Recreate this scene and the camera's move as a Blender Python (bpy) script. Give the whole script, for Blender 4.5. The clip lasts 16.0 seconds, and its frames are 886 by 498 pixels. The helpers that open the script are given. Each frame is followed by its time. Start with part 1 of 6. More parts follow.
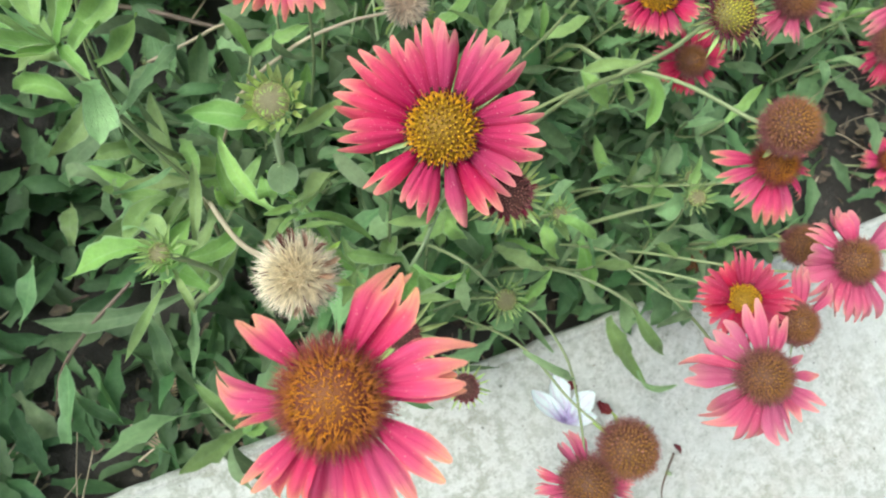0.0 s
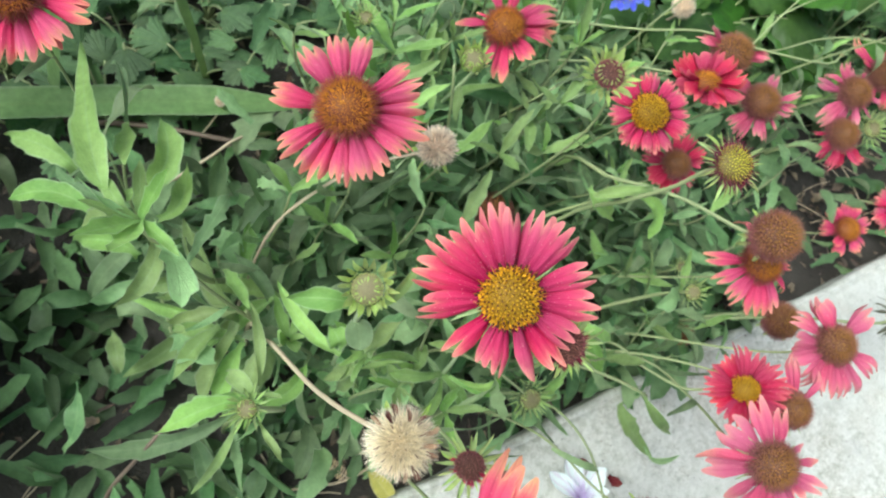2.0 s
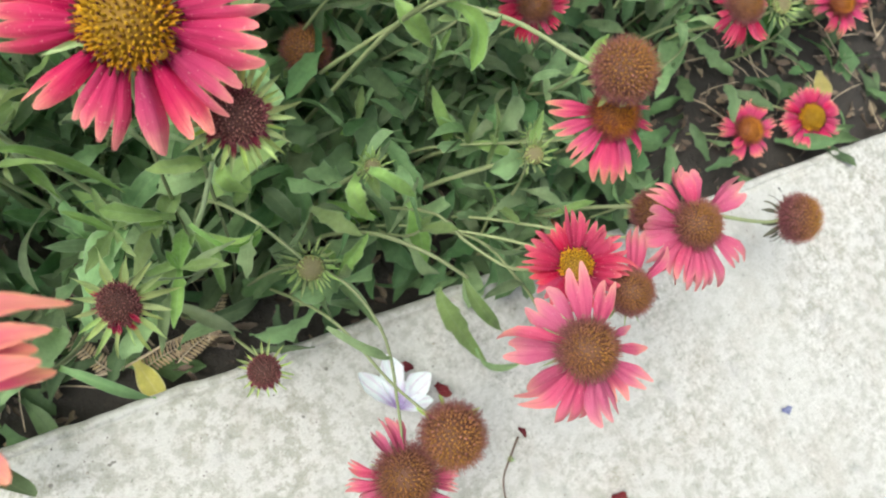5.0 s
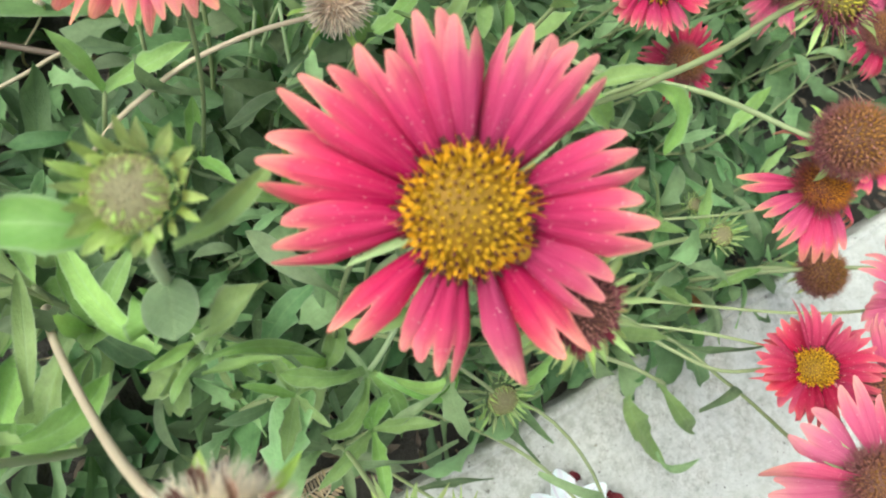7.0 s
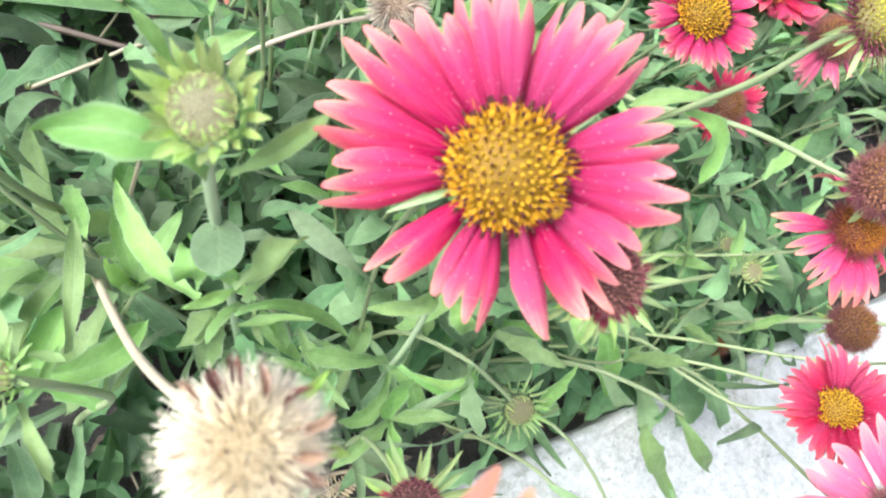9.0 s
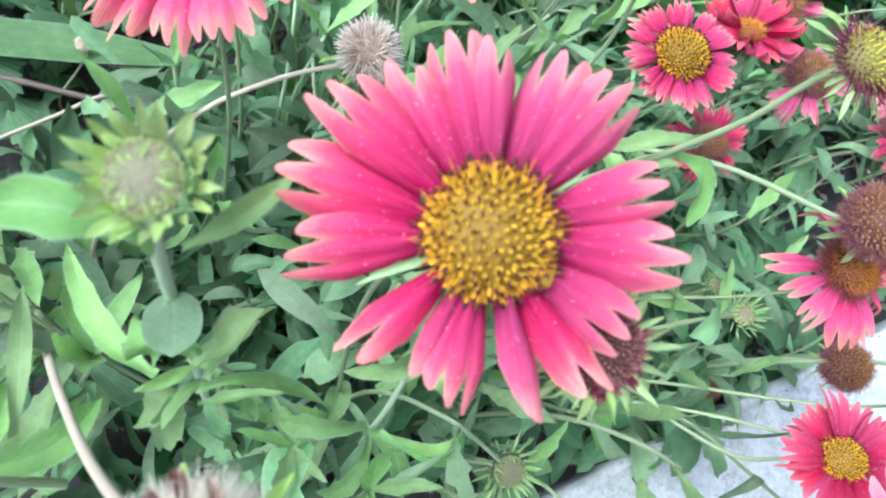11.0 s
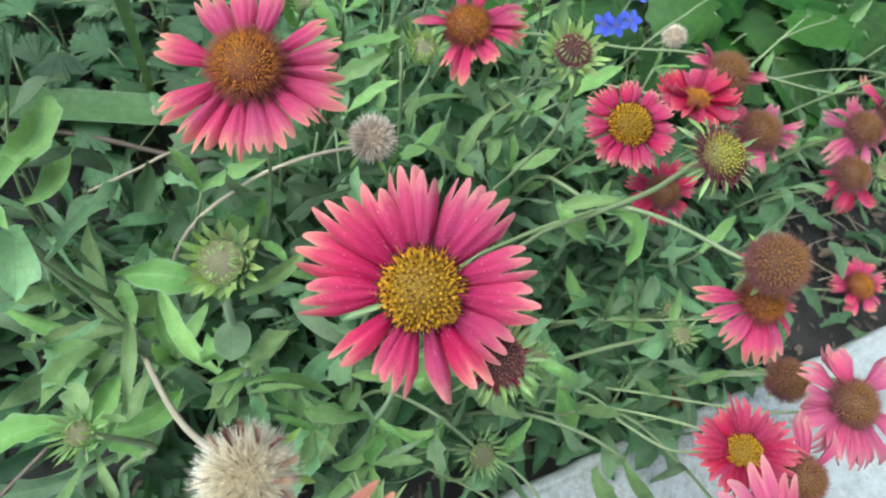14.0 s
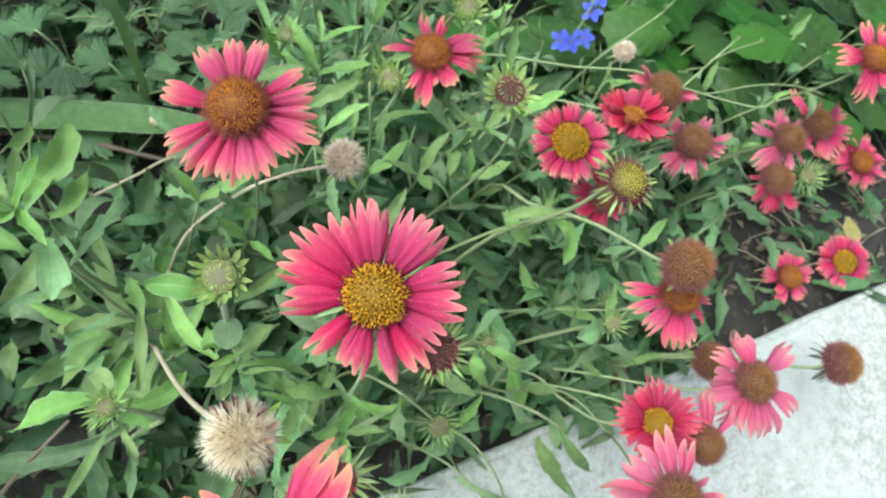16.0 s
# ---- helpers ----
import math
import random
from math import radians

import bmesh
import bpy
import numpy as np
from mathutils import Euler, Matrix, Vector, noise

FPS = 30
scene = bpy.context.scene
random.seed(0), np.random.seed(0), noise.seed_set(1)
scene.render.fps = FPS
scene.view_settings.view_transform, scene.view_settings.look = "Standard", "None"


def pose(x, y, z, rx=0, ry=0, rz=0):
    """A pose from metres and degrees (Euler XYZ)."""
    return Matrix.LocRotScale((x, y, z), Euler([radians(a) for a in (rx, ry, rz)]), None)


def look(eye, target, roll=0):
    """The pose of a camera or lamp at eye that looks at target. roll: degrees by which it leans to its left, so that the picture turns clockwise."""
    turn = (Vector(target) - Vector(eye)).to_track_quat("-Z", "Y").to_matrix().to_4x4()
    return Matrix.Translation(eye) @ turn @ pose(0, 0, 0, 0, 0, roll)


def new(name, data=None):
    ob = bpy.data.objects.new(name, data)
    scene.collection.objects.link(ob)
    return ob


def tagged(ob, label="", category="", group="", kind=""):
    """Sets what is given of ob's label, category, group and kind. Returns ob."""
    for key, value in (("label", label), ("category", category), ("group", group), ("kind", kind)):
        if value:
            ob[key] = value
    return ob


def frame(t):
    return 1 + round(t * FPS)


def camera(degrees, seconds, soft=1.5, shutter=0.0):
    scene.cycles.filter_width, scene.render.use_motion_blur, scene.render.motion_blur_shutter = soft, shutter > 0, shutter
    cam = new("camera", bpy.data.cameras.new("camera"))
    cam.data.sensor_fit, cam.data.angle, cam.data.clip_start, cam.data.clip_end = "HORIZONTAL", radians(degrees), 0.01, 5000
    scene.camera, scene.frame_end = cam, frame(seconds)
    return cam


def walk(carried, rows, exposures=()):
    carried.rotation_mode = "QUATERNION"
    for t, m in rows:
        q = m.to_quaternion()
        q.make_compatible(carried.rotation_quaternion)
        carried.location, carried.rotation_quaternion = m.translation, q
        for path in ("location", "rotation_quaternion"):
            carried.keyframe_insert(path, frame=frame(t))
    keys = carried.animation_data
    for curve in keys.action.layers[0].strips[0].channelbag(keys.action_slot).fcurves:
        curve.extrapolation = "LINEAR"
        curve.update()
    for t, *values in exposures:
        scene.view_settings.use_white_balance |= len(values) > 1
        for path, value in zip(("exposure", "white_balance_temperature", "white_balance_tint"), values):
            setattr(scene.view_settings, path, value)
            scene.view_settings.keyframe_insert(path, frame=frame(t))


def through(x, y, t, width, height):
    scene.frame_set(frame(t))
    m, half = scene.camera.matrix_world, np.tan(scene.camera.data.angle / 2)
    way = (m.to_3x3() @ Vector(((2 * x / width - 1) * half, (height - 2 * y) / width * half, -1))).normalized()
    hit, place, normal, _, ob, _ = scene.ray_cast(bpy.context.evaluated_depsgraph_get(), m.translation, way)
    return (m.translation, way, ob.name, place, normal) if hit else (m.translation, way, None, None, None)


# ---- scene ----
cam = camera(65.7, 16.0, soft=2.0)
ROWS = [
    (0.0, -0.2145, -0.0258, 0.4597, 17.19, -9.55, -20.54),
    (0.5, -0.1966, -0.0370, 0.4851, 20.04, -11.42, -21.54),
    (1.0, -0.2140, -0.0247, 0.5117, 19.87, -11.47, -23.84),
    (1.5, -0.2492, 0.0047, 0.4998, 19.81, -11.76, -24.29),
    (2.0, -0.2489, 0.0282, 0.4979, 20.16, -12.53, -24.65),
    (2.5, -0.2194, 0.0207, 0.5092, 22.84, -13.70, -26.99),
    (3.0, -0.1957, 0.0021, 0.5204, 25.17, -14.38, -28.36),
    (3.2, -0.1848, -0.0068, 0.5240, 25.53, -14.91, -29.17),
    (5.3, -0.1552, -0.0450, 0.4044, 15.69, -16.52, -21.75),
    (5.5, -0.1633, -0.0447, 0.3998, 15.73, -15.86, -21.43),
    (6.0, -0.2037, -0.0075, 0.3907, 16.36, -14.63, -21.77),
    (6.5, -0.2121, 0.0140, 0.3792, 17.68, -14.85, -24.62),
    (7.0, -0.1992, 0.0348, 0.3647, 20.04, -15.34, -28.52),
    (7.5, -0.2111, 0.0293, 0.3695, 18.55, -12.51, -24.14),
    (8.0, -0.2121, 0.0233, 0.3700, 21.06, -15.21, -23.55),
    (8.5, -0.2088, 0.0184, 0.3654, 22.11, -15.66, -22.63),
    (9.0, -0.2088, 0.0177, 0.3641, 22.48, -15.11, -22.36),
    (9.5, -0.2041, 0.0244, 0.3542, 23.72, -15.53, -23.06),
    (9.7, -0.1960, 0.0284, 0.3492, 24.58, -15.76, -24.64),
    (11.8, -0.2044, 0.0207, 0.3656, 26.16, -16.47, -23.37),
    (12.0, -0.2034, 0.0163, 0.3695, 26.15, -17.00, -22.81),
    (12.5, -0.2075, 0.0120, 0.3876, 26.26, -15.42, -22.36),
    (13.0, -0.2201, 0.0140, 0.4060, 26.42, -13.61, -22.12),
    (13.5, -0.2222, 0.0106, 0.4196, 26.86, -12.97, -21.31),
    (14.0, -0.2075, 0.0026, 0.4354, 26.48, -12.91, -22.57),
    (14.5, -0.2073, 0.0014, 0.4381, 26.23, -12.16, -22.57),
    (15.0, -0.1990, -0.0004, 0.4513, 25.36, -12.17, -25.05),
    (15.5, -0.1914, -0.0061, 0.4763, 25.63, -12.36, -25.97),
    (16.0, -0.2113, -0.0105, 0.4950, 24.78, -13.85, -22.86),
]
EXPOSURES = [(0.0, 0.43, 5840, -4), (1.0, 0.48, 5790, -4), (3.2, 0.47, 5890, -2), (5.3, 0.39, 6200, 3), (6.0, 0.38, 6270, -3), (6.5, 0.44, 6170, -4), (7.0, 0.57, 6020, -3), (7.5, 0.61, 5850, 2), (8.0, 1.07, 5620, 1), (8.5, 1.27, 5540, 5), (9.7, 1.15, 5430, 5), (11.8, 0.79, 4650, 4), (12.0, 0.69, 4650, 3), (12.5, 0.24, 4690, 4), (13.0, 0.17, 4840, 0.5), (14.0, 0.32, 5190, -4.0), (16.0, 0.53, 5500, -6.0)]
cam.data.dof.use_dof = True
cam.data.dof.focus_distance, cam.data.dof.aperture_fstop = 0.25, 22.0
walk(cam, [(t, pose(x, y, z, rx, ry, rz)) for t, x, y, z, rx, ry, rz in ROWS], EXPOSURES)

# ---- world and light: a bright, thinly overcast day ----
SUN_UP, SUN_FROM = 60.0, 285.0
world = bpy.data.worlds.new("world")
scene.world = world
world.use_nodes = True
wn = world.node_tree.nodes
sky = wn.new("ShaderNodeTexSky")
sky.sky_type, sky.sun_disc = "NISHITA", False
sky.sun_elevation, sky.sun_rotation = radians(SUN_UP), radians(SUN_FROM)
sky.air_density, sky.dust_density, sky.ozone_density = 0.45, 7.0, 0.6
wn["Background"].inputs["Strength"].default_value = 0.15
world.node_tree.links.new(sky.outputs[0], wn["Background"].inputs["Color"])
sun = new("sun", bpy.data.lights.new("sun", "SUN"))
sun.data.energy, sun.data.angle, sun.data.color = 1.4, radians(48), (1.0, 0.985, 0.96)
_az, _el = radians(SUN_FROM), radians(SUN_UP)
_to = Vector((math.sin(_az) * math.cos(_el), math.cos(_az) * math.cos(_el), math.sin(_el)))
sun.matrix_world = look(_to * 5, (0, 0, 0))


# ---- materials ----
def material(name):
    m = bpy.data.materials.new(name)
    m.use_nodes = True
    nt = m.node_tree
    nt.nodes.clear()
    out = nt.nodes.new("ShaderNodeOutputMaterial")
    return m, nt, out


class Nodes:
    """A few short ways to write nodes."""

    def __init__(self, nt):
        self.nt = nt

    def add(self, kind, **inputs):
        n = self.nt.nodes.new(kind)
        for k, v in inputs.items():
            self.put(n.inputs[k.replace("_", " ")], v)
        return n

    def put(self, socket, v):
        if isinstance(v, bpy.types.NodeSocket):
            self.nt.links.new(v, socket)
        elif isinstance(v, (tuple, list)) and len(v) == 3 and socket.type == "RGBA":
            socket.default_value = (*v, 1)
        else:
            socket.default_value = v

    def noise(self, where, scale, detail=4, rough=0.6):
        n = self.add("ShaderNodeTexNoise", Vector=where, Scale=scale, Detail=float(detail), Roughness=rough)
        return n.outputs["Fac"]

    def ramp(self, fac, stops):
        n = self.nt.nodes.new("ShaderNodeValToRGB")
        e = n.color_ramp.elements
        while len(e) < len(stops):
            e.new(0.5)
        for el, (at, col) in zip(e, stops):
            el.position = at
            el.color = (*col, 1) if not isinstance(col, (int, float)) else (col, col, col, 1)
        self.put(n.inputs[0], fac)
        return n.outputs[0]

    def mix(self, fac, a, b, kind="MIX"):
        n = self.nt.nodes.new("ShaderNodeMix")
        n.data_type, n.blend_type = "RGBA", kind
        self.put(n.inputs[0], fac), self.put(n.inputs[6], a), self.put(n.inputs[7], b)
        return n.outputs[2]

    def math(self, op, a, b=0.0):
        n = self.nt.nodes.new("ShaderNodeMath")
        n.operation = op
        self.put(n.inputs[0], a), self.put(n.inputs[1], b)
        return n.outputs[0]

    def hue(self, col, h=0.5, s=1.0, v=1.0):
        n = self.add("ShaderNodeHueSaturation", Hue=h, Saturation=s, Value=v, Color=col)
        return n.outputs[0]

    def span(self, fac, lo, hi):
        n = self.add("ShaderNodeMapRange", Value=fac)
        n.inputs[3].default_value, n.inputs[4].default_value = lo, hi
        return n.outputs[0]

    def bump(self, height, strength, distance):
        return self.add("ShaderNodeBump", Height=height, Strength=strength, Distance=distance).outputs[0]


def leaf_material(name, dark, light, rib=(0.32, 0.46, 0.20), through=0.34, rough=0.55, sheen=0.10, spread=0.14, rand="object", bloom=0.35, edge=0.6):
    """Thin plant tissue: colour, pale midrib, dusty bloom of fine hair, some light coming through."""
    m, nt, out = material(name)
    k = Nodes(nt)
    co = k.add("ShaderNodeTexCoord")
    uv = k.add("ShaderNodeSeparateXYZ", Vector=co.outputs["UV"])
    if rand == "object":
        rnd = k.add("ShaderNodeObjectInfo").outputs["Random"]
    else:
        rnd = k.add("ShaderNodeNewGeometry").outputs["Random Per Island"]
    geo = k.add("ShaderNodeNewGeometry")
    pos = geo.outputs["Position"]
    tone = k.math("ADD", k.math("MULTIPLY", k.noise(pos, 60.0, 4), 0.55), k.math("MULTIPLY", rnd, 0.5))
    base = k.mix(k.ramp(tone, [(0.25, 0.0), (0.8, 1.0)]), dark, light)
    base = k.mix(k.math("MULTIPLY", k.noise(pos, 420.0, 3), bloom), base, tuple(min(1, c * 1.25 + 0.05) for c in light))
    across = k.math("ABSOLUTE", k.math("SUBTRACT", uv.outputs[1], 0.5))
    ribf = k.ramp(across, [(0.0, 1.0), (0.03, 0.6), (0.07, 0.0)])
    base = k.mix(k.math("MULTIPLY", ribf, 0.4), base, rib)
    base = k.mix(k.ramp(across, [(0.41, 0.0), (0.495, edge)]), base, tuple(0.7 * c + 0.12 for c in rib))
    base = k.mix(k.ramp(uv.outputs[0], [(0.0, 0.4), (0.25, 0.0)]), base, rib)
    side_veins = k.ramp(k.math("FRACT", k.math("ADD", k.math("MULTIPLY", uv.outputs[0], 8.0), k.math("MULTIPLY", across, -5.0))), [(0.0, 1.0), (0.12, 0.0), (0.88, 0.0), (1.0, 1.0)])
    base = k.mix(k.math("MULTIPLY", side_veins, 0.16), base, rib)
    base = k.hue(base, 0.5, 1.0, k.span(k.noise(pos, 170.0, 4, 0.65), 0.62, 1.38))
    stain = k.noise(pos, 24.0, 5, 0.7)
    base = k.mix(k.ramp(stain, [(0.70, 0.0), (0.80, 0.25)]), base, (0.28, 0.27, 0.10))
    rnd2 = k.math("FRACT", k.math("MULTIPLY", rnd, 37.31))
    base = k.hue(base, k.span(rnd2, 0.5 - spread * 0.07, 0.5 + spread * 0.07), k.span(rnd2, 0.9, 1.08), k.span(rnd2, 1 - 1.8 * spread, 1 + 1.5 * spread))
    net = k.add("ShaderNodeTexVoronoi", Vector=pos, Scale=520.0)
    net.feature = "DISTANCE_TO_EDGE"
    h = k.math("ADD", k.math("MULTIPLY", side_veins, -0.18), k.math("ADD", k.math("MULTIPLY", net.outputs["Distance"], 0.5), k.math("MULTIPLY", ribf, 0.25)))
    b = k.bump(h, 0.34, 0.0008)
    p = k.add("ShaderNodeBsdfPrincipled", Base_Color=base, Roughness=rough, Normal=b)
    p.inputs["Sheen Weight"].default_value, p.inputs["Sheen Roughness"].default_value = sheen, 0.4
    p.inputs["Specular IOR Level"].default_value = 0.3
    t = k.add("ShaderNodeBsdfTranslucent", Color=k.hue(base, 0.485, 1.15, 1.1), Normal=b)
    s = k.add("ShaderNodeMixShader", Fac=through)
    nt.links.new(p.outputs[0], s.inputs[1]), nt.links.new(t.outputs[0], s.inputs[2])
    nt.links.new(s.outputs[0], out.inputs[0])
    return m


def petal_material(name, foot, body, tip, edge=0.72, fade=0.0):
    """Ray petals: deep foot, pink body with fine lengthwise veins, paler orange tips."""
    m, nt, out = material(name)
    k = Nodes(nt)
    co = k.add("ShaderNodeTexCoord")
    uv = k.add("ShaderNodeSeparateXYZ", Vector=co.outputs["UV"])
    rnd = k.add("ShaderNodeObjectInfo").outputs["Random"]
    pos = k.add("ShaderNodeNewGeometry").outputs["Position"]
    along = k.math("ADD", uv.outputs[0], k.math("MULTIPLY", k.math("SUBTRACT", k.noise(pos, 160.0, 3), 0.5), 0.18))
    base = k.ramp(along, [(0.12, foot), (0.55, body), (edge, tuple(b * 0.82 + t * 0.18 for b, t in zip(body, tip))), (0.95, tip)])
    mp = k.add("ShaderNodeMapping", Vector=co.outputs["UV"])
    mp.inputs["Scale"].default_value = (0.9, 17.0, 1.0)
    vein = k.noise(mp.outputs[0], 2.2, 2)
    pale = (min(1, body[0] * 1.12 + 0.04), body[1] * 1.5 + 0.04, body[2] * 1.3 + 0.03)
    # Pale veins, strengthened so their colour also gives the satin highlights.
    base = k.mix(k.ramp(vein, [(0.50, 0.0), (0.72, 0.75)]), base, pale)
    base = k.mix(k.ramp(vein, [(0.25, 0.45), (0.42, 0.0)]), base, tuple(f * 0.85 for f in foot))
    spots = k.noise(pos, 1300.0, 1)
    base = k.mix(k.ramp(spots, [(0.71, 0.0), (0.75, 0.6)]), base, (0.85, 0.55, 0.5))
    # Relief shading put into the colour: highlights on lobe ridges, dark furrows between.
    lobe = k.math("ABSOLUTE", k.math("SUBTRACT", k.math("FRACT", k.math("MULTIPLY", uv.outputs[1], 3.0)), 0.5))
    ridge = k.math("MULTIPLY", k.ramp(lobe, [(0.0, 0.30), (0.45, 0.0)]), k.ramp(along, [(0.2, 0.0), (0.55, 1.0)]))
    base = k.mix(k.math("MULTIPLY", ridge, k.span(k.noise(pos, 130.0, 2), 0.2, 1.6)), base, pale)
    base = k.mix(k.ramp(lobe, [(0.40, 0.0), (0.5, 0.25)]), base, tuple(f * 0.9 for f in foot))
    if fade:
        base = k.mix(k.math("MULTIPLY", k.noise(pos, 90.0, 3), fade), base, (0.62, 0.30, 0.36))
    base = k.hue(base, k.span(rnd, 0.494, 0.506), k.span(rnd, 0.95, 1.03), k.span(rnd, 0.90, 1.10))
    b = k.bump(vein, 0.75, 0.0006)
    p = k.add("ShaderNodeBsdfPrincipled", Base_Color=base, Roughness=0.75, Normal=b)
    p.inputs["Specular IOR Level"].default_value = 0.1
    t = k.add("ShaderNodeBsdfTranslucent", Color=base, Normal=b)
    s = k.add("ShaderNodeMixShader", Fac=0.28)
    nt.links.new(p.outputs[0], s.inputs[1]), nt.links.new(t.outputs[0], s.inputs[2])
    nt.links.new(s.outputs[0], out.inputs[0])
    return m


def disc_material(name, ground, mid, rim, tips, steps=(0.10, 0.45, 0.75)):
    """Disc florets: UV x runs from the middle to the rim, UV y from a floret's foot to its tip."""
    m, nt, out = material(name)
    k = Nodes(nt)
    co = k.add("ShaderNodeTexCoord")
    uv = k.add("ShaderNodeSeparateXYZ", Vector=co.outputs["UV"])
    isl = k.add("ShaderNodeNewGeometry").outputs["Random Per Island"]
    pos = k.add("ShaderNodeNewGeometry").outputs["Position"]
    far = k.math("ADD", uv.outputs[0], k.math("MULTIPLY", k.math("SUBTRACT", isl, 0.5), 0.25))
    col = k.ramp(far, [(steps[0], mid), (steps[1], tuple((a + b) / 2 for a, b in zip(mid, rim))), (steps[2], rim)])
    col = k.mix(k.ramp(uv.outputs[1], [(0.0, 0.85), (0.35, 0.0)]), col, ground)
    tipf = k.ramp(uv.outputs[1], [(0.60, 0.0), (0.72, 1.0)])
    col = k.mix(tipf, col, tips)
    col = k.hue(col, 0.5, 1.0, k.span(isl, 0.75, 1.25))
    p = k.add("ShaderNodeBsdfPrincipled", Base_Color=col, Roughness=0.6, Normal=k.bump(k.noise(pos, 1800.0, 2), 0.3, 0.0004))
    p.inputs["Specular IOR Level"].default_value = 0.25
    nt.links.new(p.outputs[0], out.inputs[0])
    return m


def stem_material(name, a, b, rough=0.6):
    m, nt, out = material(name)
    k = Nodes(nt)
    pos = k.add("ShaderNodeNewGeometry").outputs["Position"]
    rnd = k.add("ShaderNodeObjectInfo").outputs["Random"]
    col = k.mix(k.noise(pos, 70.0, 4), a, b)
    col = k.hue(col, 0.5, 1.0, k.span(rnd, 0.8, 1.2))
    p = k.add("ShaderNodeBsdfPrincipled", Base_Color=col, Roughness=rough, Normal=k.bump(k.noise(pos, 1200.0, 3), 0.4, 0.0004))
    nt.links.new(p.outputs[0], out.inputs[0])
    return m


LEAF = leaf_material("leaf_green", (0.145, 0.250, 0.112), (0.355, 0.490, 0.240), rib=(0.30, 0.43, 0.20), edge=0.55, spread=0.26, bloom=0.10, through=0.44, sheen=0.04)
LEAF_NEAR = leaf_material("leaf_velvet", (0.165, 0.300, 0.078), (0.345, 0.490, 0.160), spread=0.16, bloom=0.12, sheen=0.04, through=0.33)
LEAF_YOUNG = leaf_material("leaf_young", (0.185, 0.325, 0.080), (0.33, 0.480, 0.165), through=0.30, bloom=0.12, sheen=0.04)
# Same leaf as LEAF, darkened in colour for the shade inside the clump.
LEAF_SHADED = leaf_material("leaf_shaded", (0.072, 0.145, 0.060), (0.205, 0.325, 0.140), rib=(0.12, 0.205, 0.098), edge=0.2, rand="island", spread=0.18, bloom=0.1, through=0.4, sheen=0.04)
LEAF_COVER = leaf_material("leaf_cover", (0.052, 0.115, 0.042), (0.155, 0.245, 0.110), rib=(0.14, 0.23, 0.080), sheen=0.1)
LEAF_VINE = leaf_material("leaf_vine", (0.026, 0.075, 0.016), (0.095, 0.205, 0.034), rib=(0.11, 0.23, 0.045), rough=0.4, sheen=0.05, bloom=0.1, through=0.4)
LEAF_STRAP = leaf_material("leaf_strap", (0.150, 0.270, 0.085), (0.230, 0.360, 0.130), rib=(0.21, 0.33, 0.11), rough=0.45, bloom=0.15)
LEAF_DRY = leaf_material("leaf_dry", (0.055, 0.040, 0.030), (0.20, 0.155, 0.11), rib=(0.25, 0.16, 0.09), through=0.15, spread=0.25, rand="island")
LEAF_YELLOW = leaf_material("leaf_yellow", (0.36, 0.33, 0.08), (0.5, 0.44, 0.14), rib=(0.5, 0.45, 0.2))
BRACT = leaf_material("bract_green", (0.34, 0.48, 0.115), (0.52, 0.66, 0.24), through=0.5, rib=(0.45, 0.57, 0.20))
BRACT_PALE = leaf_material("bract_pale", (0.23, 0.34, 0.12), (0.40, 0.51, 0.26), through=0.3, rib=(0.42, 0.52, 0.28))
BRACT_SAGE = leaf_material("bract_sage", (0.29, 0.44, 0.130), (0.48, 0.62, 0.250), through=0.42, rib=(0.38, 0.49, 0.24))
BRACT_DRY = leaf_material("bract_dry", (0.03, 0.03, 0.025), (0.10, 0.10, 0.06), rib=(0.08, 0.08, 0.05), through=0.1)
STEM = stem_material("stem_green", (0.22, 0.275, 0.110), (0.35, 0.40, 0.20))
STEM_VELVET = stem_material("stem_velvet", (0.38, 0.50, 0.24), (0.54, 0.64, 0.38))
STEM_DRY = stem_material("stem_dry", (0.50, 0.40, 0.26), (0.68, 0.58, 0.41))
STEM_DARK = stem_material("stem_dark", (0.10, 0.065, 0.045), (0.20, 0.15, 0.11))
PETAL = petal_material("petal_pink", (0.33, 0.004, 0.072), (0.61, 0.037, 0.140), (0.92, 0.39, 0.30), edge=0.74)
PETAL_RED = petal_material("petal_red", (0.42, 0.009, 0.090), (0.67, 0.070, 0.185), (0.92, 0.45, 0.25), edge=0.70)
PETAL_OLD = petal_material("petal_faded", (0.40, 0.018, 0.105), (0.62, 0.080, 0.195), (0.85, 0.40, 0.31), edge=0.68, fade=0.3)
PETAL_CRIMSON = petal_material("petal_crimson", (0.34, 0.006, 0.050), (0.52, 0.026, 0.095), (0.78, 0.20, 0.20))
PETAL_STUB = petal_material("petal_stub", (0.11, 0.012, 0.028), (0.21, 0.030, 0.060), (0.34, 0.10, 0.11))
PETAL_TAN = petal_material("petal_dried", (0.30, 0.12, 0.09), (0.52, 0.32, 0.22), (0.62, 0.44, 0.32))
PETAL_BROWN = petal_material("petal_browned", (0.10, 0.03, 0.03), (0.20, 0.075, 0.065), (0.34, 0.18, 0.14))
PETAL_WHITE = petal_material("petal_white", (0.50, 0.36, 0.64), (0.88, 0.87, 0.90), (0.87, 0.86, 0.88))
PETAL_BLUE = petal_material("petal_blue", (0.16, 0.16, 0.6), (0.12, 0.16, 0.75), (0.2, 0.25, 0.85))
